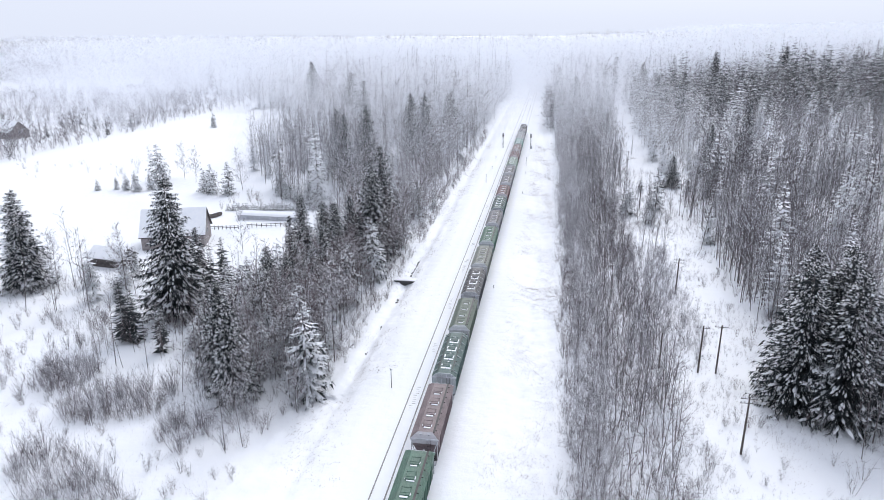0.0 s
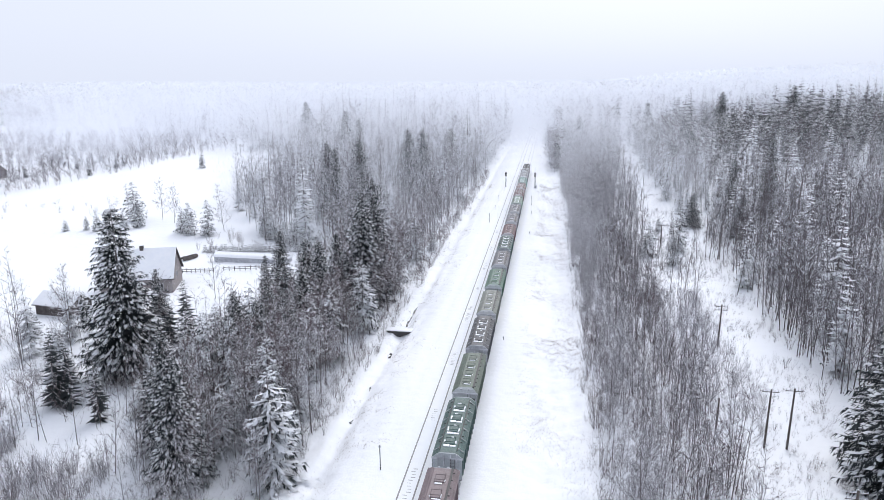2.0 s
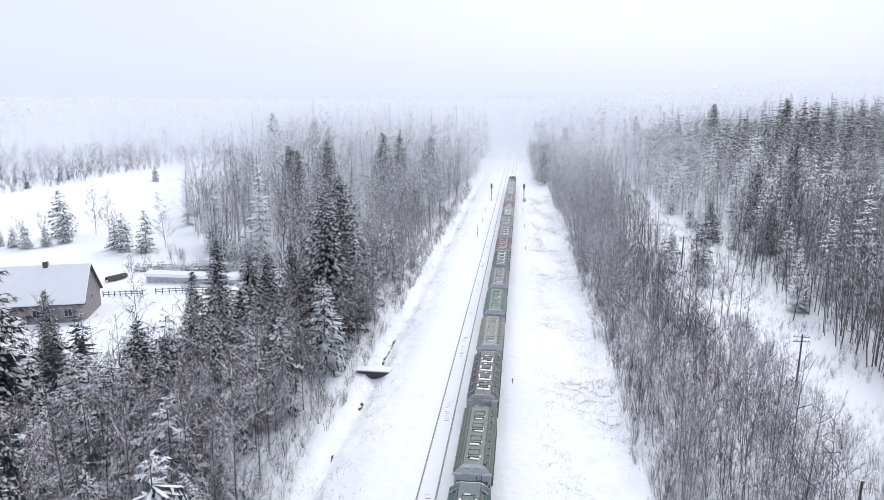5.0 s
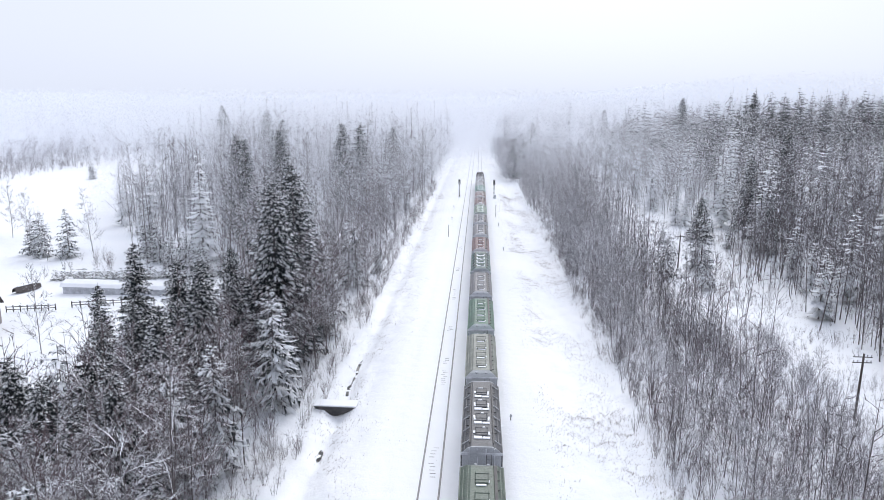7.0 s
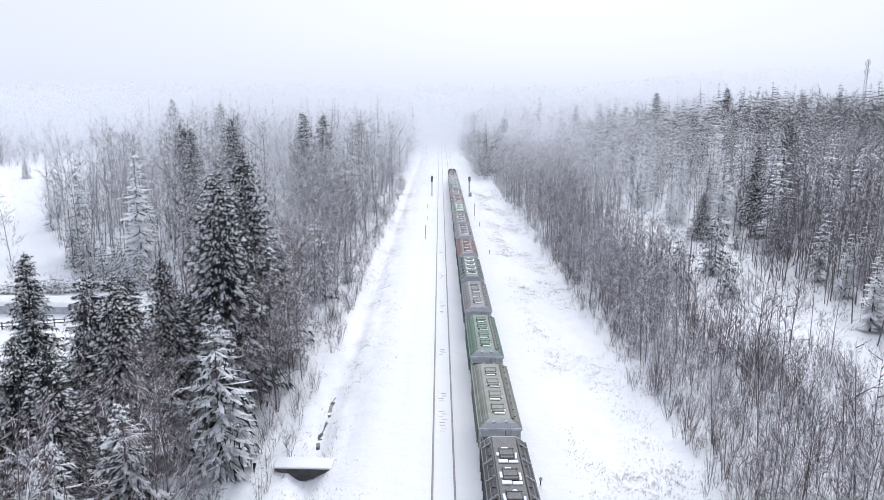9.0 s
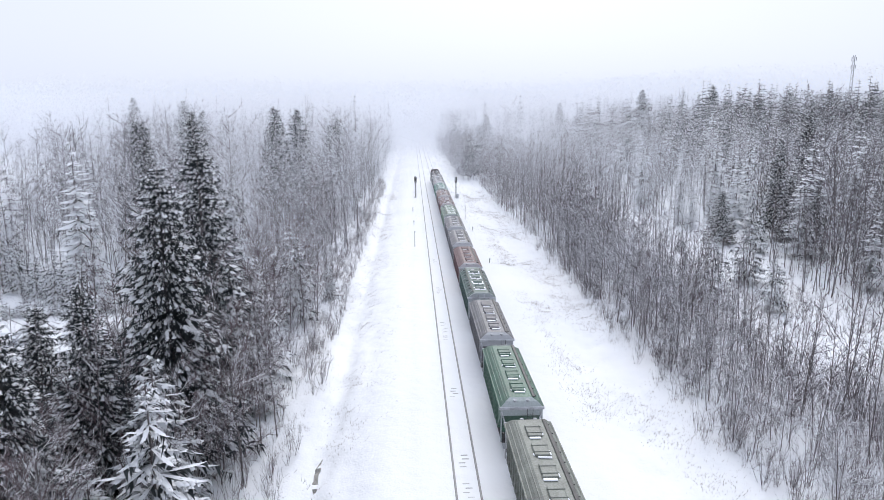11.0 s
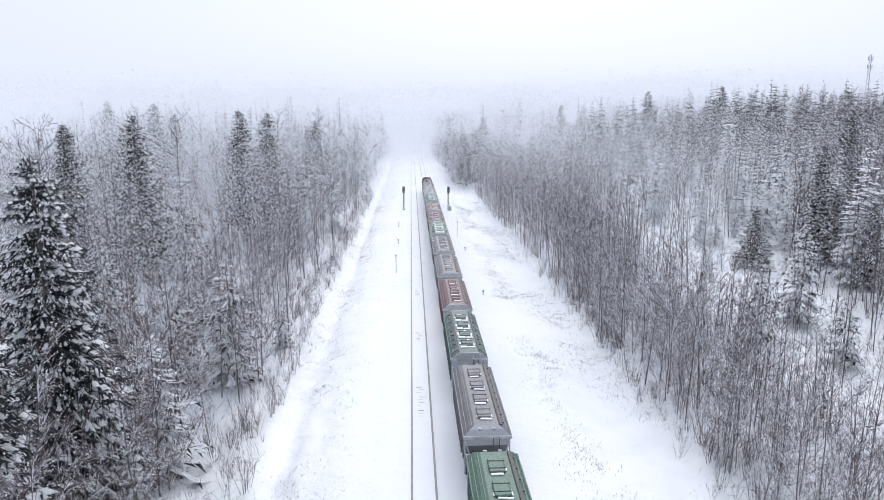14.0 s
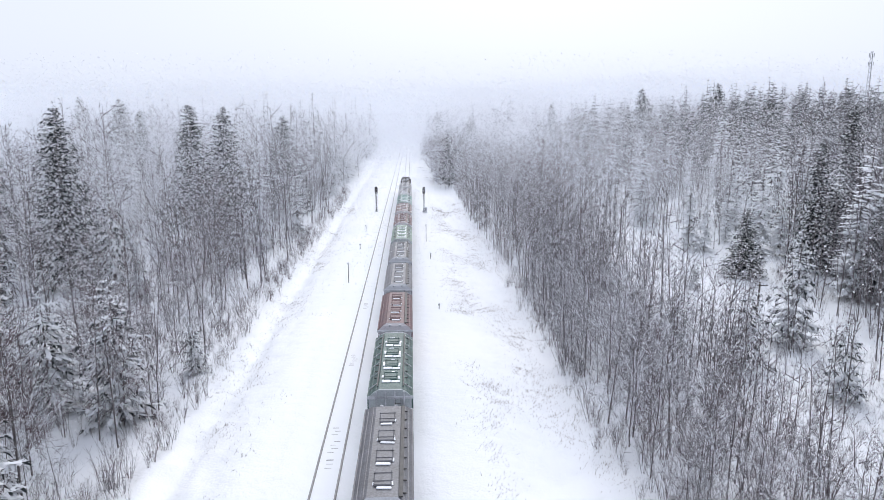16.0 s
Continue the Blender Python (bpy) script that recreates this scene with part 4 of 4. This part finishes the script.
for x, y, top in [(-33.7, 171.8, 11), (-34.6, 88, 11.9), (-35.2, 130.5, 10), (-36.5, 108, 10.6), (-34.4, 112, 10.5), (-33, 124, 11), (-38, 95, 9), (-49, 100, 9.8), (-47.5, 112, 10), (-31.5, 84, 8), (-30.6, 78.5, 12.5), (-56, 100, 4.5), (-64, 99, 4), (-67, 97, 2.5), (-71, 101, 4.5), (-76, 106, 5), (-80, 118, 6), (-86, 113, 5), (-52, 106, 8), (-45, 100, 9.5), (-40, 108, 9), (-125, 205, 11.6), (-124, 190, 6.3), (-128, 191, 4.6), (-132, 192, 3.6),
                  (-121, 193, 5.5), (-99.6, 190, 8.6), (-94, 190, 9.5), (-103, 192, 7), (-45, 165, 9.0), (-137, 190, 3), (-119, 197, 6), (-168, 330, 7.2), (20.5, 180, 8), (28.5, 186, 11.5), (25, 172, 7), (27, 208, 4), (40, 205, 5),
                  (-62, 178, 6), (-66, 180, 7), (-70, 183, 6.5), (-58, 176, 5), (-74, 186, 7), (-78, 190, 7.5), (-55, 184, 8), (-68, 190, 8)]:
    g = float(ground(x, y))
    plant(YOUNG_SPRUCE[int(abs(x)) % 3], x, y, (top - g) / 7 * 0.95, x + y, 1.05)
# lone leafless trees round the yard and the field
for x, y, h in [(-66, 137, 11), (-89, 108, 12), (-94, 112, 11), (-84, 100, 10), (-79, 112, 12), (-102, 118, 11), (-110, 115, 10), (-118, 112, 10), (-92, 195, 13), (-112, 204, 11), (-118, 208, 12), (-96, 186, 8), (-140, 225, 8), (-75, 110, 9), (-70, 92, 7), (-36, 65, 9), (-34.5, 66.5, 8.5), (-31, 75, 8), (-33, 78, 9), (-34, 80.5, 9.5), (-39, 74, 8), (-42, 70, 7), (-45, 78, 8), (-38, 80, 9), (-36.5, 72, 7.5), (-43, 84, 9), (-62, 80, 6), (-57, 70, 6), (-66, 88, 6)]:
    plant(NEAR_BARE[int(abs(x)) % 6], x, y, h / 11, x * y, 1.0)
build_woods()


def build_shrubs():
    spots = []
    for x0, x1, y0, y1, n, lo, hi in [(-66, -32, 50, 76, 46, 0.4, 0.9), (-90, -60, 70, 98, 40, 0.5, 1.0), (-31.5, -29, 76, 260, 34, 0.4, 0.8), (3, 5, 60, 240, 30, 0.4, 0.9), (16, 31, 60, 240, 74, 0.3, 0.75), (-120, -70, 98, 116, 18, 0.6, 1.1), (16, 19, 60, 200, 30, 0.6, 1.1)]:
        spots += [(rng.uniform(x0, x1), rng.uniform(y0, y1), rng.uniform(lo, hi)) for _ in range(n)]
    for x, y, s in spots:
        ob = new("shrub", SHRUBS[rng.integers(4)])
        ob.matrix_world = Matrix.LocRotScale((x, y, float(ground(x, y))), Euler((0, 0, rng.random() * 6.28)), (s, s, s))
        tagged(ob, "leafless snow-dusted shrub growing from the snow", "shrub", "shrubs")


build_shrubs()


def build_brush():
    """Low leafless brush under the woods and along their edges."""
    kinds = [shrub_plant(2.9, 8, 6, 0, 0.012) for _ in range(5)]
    rows = [[] for _ in range(15)]
    for x0, x1, y0, y1, n, lo, hi in [(-31.5, -28.2, 74, 330, 420, 0.35, 1.1), (3.2, 16.5, 48, 210, 1000, 0.6, 1.6), (14, 24, 145, 205, 160, 0.3, 0.7), (2.2, 5.5, 60, 330, 330, 0.3, 0.9), (14, 20, 50, 240, 330, 0.3, 0.9), (14, 25, 98, 148, 420, 0.5, 1.3), (17, 34, 60, 240, 2600, 0.15, 0.5), (-70, -34, 46, 82, 2000, 0.5, 1.5),
                                      (-52, -31, 76, 260, 1000, 0.5, 1.4), (-100, -52, 66, 100, 800, 0.4, 1.1), (32, 60, 66, 220, 420, 0.5, 1.4), (-120, -52, 100, 118, 140, 0.5, 1.4), (-90, -52, 172, 190, 90, 0.4, 1.2), (-260, -120, 205, 235, 60, 0.4, 1.2), (-230, -200, 230, 400, 160, 0.8, 2.2)]:
        for _ in range(n):
            x, y = rng.uniform(x0, x1), rng.uniform(y0, y1)
            if (x < -51 and 118 < y < 170) or (x > -40 and x < -30 and y < 70):
                continue
            if x0 in (-70, 17, -100) and math.sin(x * 0.33 + 1.9 * math.sin(y * 0.21)) + math.sin(y * 0.37 + x * 0.12) < (-0.5 if x0 == 17 else 0.1):
                continue
            rows[10 + rng.integers(5) if x0 in (17, 14) or (x0 in (-70, -100, -120) and rng.random() < 0.6) else rng.integers(10)].append((x, y, rng.uniform(lo, hi), rng.random() * 6.283, rng.uniform(0.8, 1.3)))
    stuff("brush", "grey leafless brush dusted with snow", "brush", [scatter(kinds[i], rows[i]) for i in range(5)], TWIG)
    stuff("brush", "red-brown leafless brush dusted with snow", "brush", [scatter(kinds[i], rows[i + 5]) for i in range(5)], REDTWIG)
    stuff("brush", "pale leafless brush thick with rime", "brush", [scatter(kinds[i], rows[i + 10]) for i in range(5)], RIME_HAZE)


build_brush()
for o in NEAR_BARE + NEAR_FROSTED + NEAR_SPRUCE + YOUNG_SPRUCE:
    for c in (*o.children_recursive, o):
        bpy.data.objects.remove(c)


def build_tufts():
    """Dry stalks that stand out of the snow on the banks and in the clearing."""
    vs, fs, n = [], [], 0
    beds = [(-5, 1, 55, 300, 1200), (-6, 4, 55, 300, 2000), (-31, -24.5, 60, 300, 1400), (16, 34, 60, 230, 1500), (-70, -32, 48, 78, 420), (-4, 3, 105, 125, 160), (-24, -21, 60, 200, 90)]
    for x0, x1, y0, y1, k in beds:
        for _ in range(k):
            cx, cy = rng.uniform(x0, x1), rng.uniform(y0, y1)
            if math.sin(cx * 0.7 + 1.3 * math.sin(cy * 0.11)) + math.sin(cy * 0.23 + cx * 0.3) < -0.1:
                continue
            m = rng.integers(8, 26)
            o = np.column_stack([cx + rng.normal(0, 0.7, m), cy + rng.normal(0, 0.5, m), np.zeros(m)])
            o[:, 2] = ground(o[:, 0], o[:, 1]) - 0.03
            d = rng.normal(0, 0.12, (m, 3)) + [0.05, 0, 0]
            d[:, 2] = rng.uniform(0.06, 0.3, m)
            a = rng.random(m) * 6.283
            w = np.column_stack([np.cos(a), np.sin(a), 0 * a]) * 0.017
            vs.append(np.stack([o - w, o + w, o + d], 1).reshape(-1, 3))
            fs.append(np.arange(3 * m).reshape(-1, 3) + n)
            n += 3 * m
    tagged(new("dry_grass", mesh_of("dry_grass", np.concatenate(vs), np.concatenate(fs), GRASS)), "pale dry grass stalks sticking out of snow", "grass", kind="stuff")


build_tufts()


def build_haze_flakes():
    """Flakes added in place of haze, in bands; they veil what lies far off."""
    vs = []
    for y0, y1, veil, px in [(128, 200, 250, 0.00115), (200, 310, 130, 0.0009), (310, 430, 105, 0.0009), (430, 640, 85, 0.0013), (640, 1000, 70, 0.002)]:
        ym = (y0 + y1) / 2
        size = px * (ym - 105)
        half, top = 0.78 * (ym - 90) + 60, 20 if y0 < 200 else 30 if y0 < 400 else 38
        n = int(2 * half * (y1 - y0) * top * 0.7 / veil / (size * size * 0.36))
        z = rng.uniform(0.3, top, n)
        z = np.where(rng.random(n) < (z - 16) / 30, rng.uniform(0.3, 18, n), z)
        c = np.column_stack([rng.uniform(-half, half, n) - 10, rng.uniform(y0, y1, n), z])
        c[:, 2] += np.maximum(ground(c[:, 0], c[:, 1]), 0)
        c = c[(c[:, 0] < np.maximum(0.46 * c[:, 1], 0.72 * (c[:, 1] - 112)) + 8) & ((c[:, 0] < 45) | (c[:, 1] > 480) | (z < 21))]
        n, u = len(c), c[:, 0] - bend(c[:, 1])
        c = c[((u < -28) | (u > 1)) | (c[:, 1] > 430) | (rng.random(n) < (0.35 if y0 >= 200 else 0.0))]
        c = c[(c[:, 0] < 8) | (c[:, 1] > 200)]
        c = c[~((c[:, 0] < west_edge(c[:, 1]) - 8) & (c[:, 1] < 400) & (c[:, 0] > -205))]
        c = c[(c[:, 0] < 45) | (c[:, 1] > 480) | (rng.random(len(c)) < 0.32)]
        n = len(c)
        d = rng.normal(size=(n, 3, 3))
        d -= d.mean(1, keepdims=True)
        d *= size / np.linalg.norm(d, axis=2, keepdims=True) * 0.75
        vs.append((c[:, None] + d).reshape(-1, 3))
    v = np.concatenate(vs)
    ob = new("falling_snow", mesh_of("falling_snow", v, np.arange(len(v)).reshape(-1, 3), HAZE_FLAKE))
    tagged(ob, "white flakes added in bands to stand in for haze", "snowfall", kind="stuff")


build_haze_flakes()

# ---------------------------------------------------------------- farmstead
WALL = mixed("weathered_boards", (0.2, 0.18, 0.18), (0.33, 0.3, 0.3), 1.5, 0.8)
DARKWOOD = mixed("old_dark_wood", (0.05, 0.042, 0.04), (0.13, 0.115, 0.11), 1.5, 0.85)
GLASS = mixed("dark_window_glass", (0.02, 0.024, 0.03), (0.05, 0.055, 0.06), 2.0, 0.15, 0.0)


def house(x, y, length, width, wall_h, ridge, turn, label, chimney=True, windows=3, wall=None):
    wall = wall or WALL
    ob = thing("house", label, "house", pose(x, y, float(ground(x, y)) - 0.2, 0, 0, turn))
    w, L = width / 2, length / 2
    bm = bmesh.new()
    prism(bm, [(-w, 0), (w, 0), (w, wall_h), (0, ridge - 0.15), (-w, wall_h)], -L, L)
    part("wall", bm, wall, ob)
    slope = math.atan2(ridge - wall_h, w)
    for s in (-1, 1):
        run = math.hypot(w, ridge - wall_h) + 0.45
        c = run / 2
        bm = bmesh.new()
        box(bm, s * c * math.cos(slope), 0, ridge - c * math.sin(slope) + 0.02, run, length + 0.9, 0.1, 0, Matrix.Rotation(s * slope, 4, "Y"))
        r = part("roof_slope", bm, DARKWOOD, ob)
        bm = bmesh.new()
        box(bm, s * c * math.cos(slope), 0, ridge - c * math.sin(slope) + 0.19, run, length + 0.85, 0.22, 0.08, Matrix.Rotation(s * slope, 4, "Y"))
        part("roof_snow", bm, SNOWCAP, r, "smooth thick snow on the roof")
    if chimney:
        bm = bmesh.new()
        box(bm, 0.2, L * 0.08, ridge + 0.25, 0.7, 0.7, 1.1, 0.03)
        ch = part("chimney", bm, DARKWOOD, ob)
        bm = bmesh.new()
        box(bm, 0.2, L * 0.08, ridge + 0.84, 0.7, 0.7, 0.1, 0.03)
        part("chimney_snow", bm, SNOWCAP, ch)
    for i in range(windows):
        yy = (i - (windows - 1) / 2) * length / max(windows, 1)
        for s in (-1, 1):
            bm = bmesh.new()
            box(bm, s * (w + 0.01), yy, wall_h * 0.55, 0.1, 1.2, 1.3, 0.02)
            win = part("window", bm, FROSTED, ob, "grey-framed window")
            for q in (-0.28, 0.28):
                bm = bmesh.new()
                box(bm, s * (w + 0.05), yy + q, wall_h * 0.55, 0.06, 0.46, 1.1)
                part("pane", bm, GLASS, win, "dark glass pane")
    for s in (-1, 1):
        bm = bmesh.new()
        box(bm, 0, s * (L + 0.01), wall_h * 0.9, 1.0, 0.1, 1.1, 0.02)
        win = part("gable_window", bm, FROSTED, ob, "grey-framed gable window")
        bm = bmesh.new()
        box(bm, 0, s * (L + 0.06), wall_h * 0.9, 0.8, 0.05, 0.9)
        part("pane", bm, GLASS, win, "dark glass pane")
    return ob


house(-84.3, 142.3, 13.5, 9.6, 3.4, 8.4, -72, "weathered farmhouse with thick snow on its gable roof")
house(-90, 126, 8, 5, 2.2, 3.8, 80, "old dark plank shed under snow", False, 0, DARKWOOD)
house(-247, 288, 13, 9, 3.4, 8.0, 70, "distant farmhouse with a snowy gable roof", True, 2)
house(-347, 556, 16, 10, 4, 8.5, 80, "far farm building with a snowy roof in haze", False, 2)
house(-455, 470, 16, 10, 4, 8.0, 60, "far barn with a white snowy roof", False, 1)


def low_shed(x, y, turn, length, label):
    ob = thing("cold_frame_shed", label, "shed", pose(x, y, float(ground(x, y)) - 0.1, 0, 0, turn))
    bm = bmesh.new()
    box(bm, 0, 0, 0.6, length, 3.2, 1.3, 0.04)
    part("wall", bm, FROSTED, ob, "frosted pale wall")
    bm = bmesh.new()
    prism(bm, [(-1.9, 1.2), (1.9, 1.2), (1.5, 1.7), (0, 2.1), (-1.5, 1.7)], -length / 2 - 0.3, length / 2 + 0.3)
    bmesh.ops.rotate(bm, verts=bm.verts, cent=(0, 0, 0), matrix=Matrix.Rotation(radians(90), 3, "Z"))
    part("roof_snow", bm, SNOWCAP, ob, "rounded snow on the roof")


low_shed(-70.5, 165, -3, 18, "long low garden shed buried under rounded snow")


def build_rowboat():
    ob = thing("overturned_boat", "dark upturned boat lying in the snowy yard", "boat", pose(-86.6, 165.6, float(ground(-86.6, 165.6)) + 0.1, 0, 0, -22))
    bm = bmesh.new()
    rings = []
    for i in range(9):
        k = i / 8
        w = 0.95 * math.sin(math.pi * min(0.98, 0.12 + k * 0.86)) ** 0.6
        rings.append([bm.verts.new((w * math.cos(a), (k - 0.5) * 4.6, 1.0 * math.sin(a) * (0.6 + 0.4 * w))) for a in np.linspace(0, math.pi, 7)])
    for a, b in zip(rings, rings[1:]):
        for j in range(6):
            bm.faces.new((a[j], a[j + 1], b[j + 1], b[j]))
    bmesh.ops.recalc_face_normals(bm, faces=bm.faces)
    part("hull", bm, DARKWOOD, ob)
    bm = bmesh.new()
    box(bm, 0, 0, 0.98, 0.8, 3.4, 0.1, 0.05)
    part("hull_snow", bm, SNOWCAP, ob, "snow on the keel")


build_rowboat()


def build_fence(x0, y0, x1, y1, n, name="yard_fence"):
    ob = thing(name, "low dark plank fence half buried in snow", "fence")
    for i in range(n):
        k = i / (n - 1)
        x, y = x0 + (x1 - x0) * k, y0 + (y1 - y0) * k
        bm = bmesh.new()
        box(bm, x, y, float(ground(x, y)) + 0.4, 0.12, 0.12, 1.3, 0.01)
        part("post", bm, DARKWOOD, ob)
    for h in (0.45, 0.85):
        bm = bmesh.new()
        rod(bm, (x0, y0, float(ground(x0, y0)) + h), (x1, y1, float(ground(x1, y1)) + h), 0.06, 5)
        part("rail", bm, DARKWOOD, ob)


build_fence(-82, 153.7, -75.3, 155, 8)
build_fence(-73.5, 156.2, -62, 158.6, 11)


def build_hedge(x0, y0, x1, y1, n):
    r = random.Random(3)
    src = mesh_of("hedge_spruce", *spruce_tree(1.9, 0.06, 8, 6, 6, slim=2.6, bare=0.02, droop=0.3)[1], NEEDLE_WHITE)
    for i in range(n):
        k = i / (n - 1)
        x, y = x0 + (x1 - x0) * k + r.uniform(-0.3, 0.3), y0 + (y1 - y0) * k + r.uniform(-0.3, 0.3)
        ob = new("hedge_spruce", src)
        s = r.uniform(0.8, 1.15)
        ob.matrix_world = Matrix.LocRotScale((x, y, float(ground(x, y))), Euler((0, 0, r.random() * 6)), (s, s, s))
        tagged(ob, "small snow-laden spruce in a clipped hedge row", "hedge", "hedge plants")


build_hedge(-86, 172.4, -56, 175.5, 34)


def build_mast():
    ob = thing("radio_mast", "thin grey lattice radio mast above the woods", "mast", pose(206, 447, float(ground(206, 447)), 0, 0, 20))
    for a in range(3):
        bm = bmesh.new()
        c, s = math.cos(a * 2.094), math.sin(a * 2.094)
        rod(bm, (c * 1.1, s * 1.1, 0), (c * 0.5, s * 0.5, 39), 0.11, 5)
        part("leg", bm, FROSTED, ob)
    for i in range(18):
        bm = bmesh.new()
        z0, z1 = i * 2.16, i * 2.16 + 2.16
        q0, q1 = 1.1 - 0.6 * z0 / 39, 1.1 - 0.6 * z1 / 39
        for a in range(3):
            b = (a + 1) % 3
            rod(bm, (q0 * math.cos(a * 2.094), q0 * math.sin(a * 2.094), z0), (q1 * math.cos(b * 2.094), q1 * math.sin(b * 2.094), min(z1, 39)), 0.05, 4)
        part("bracing", bm, FROSTED, ob)
    for z in (33, 37):
        for a in range(3):
            bm = bmesh.new()
            box(bm, 1.1 * math.cos(a * 2.094 + 0.5), 1.1 * math.sin(a * 2.094 + 0.5), z, 0.35, 0.25, 1.9, 0.05)
            part("antenna_panel", bm, FROSTED, ob)


build_mast()
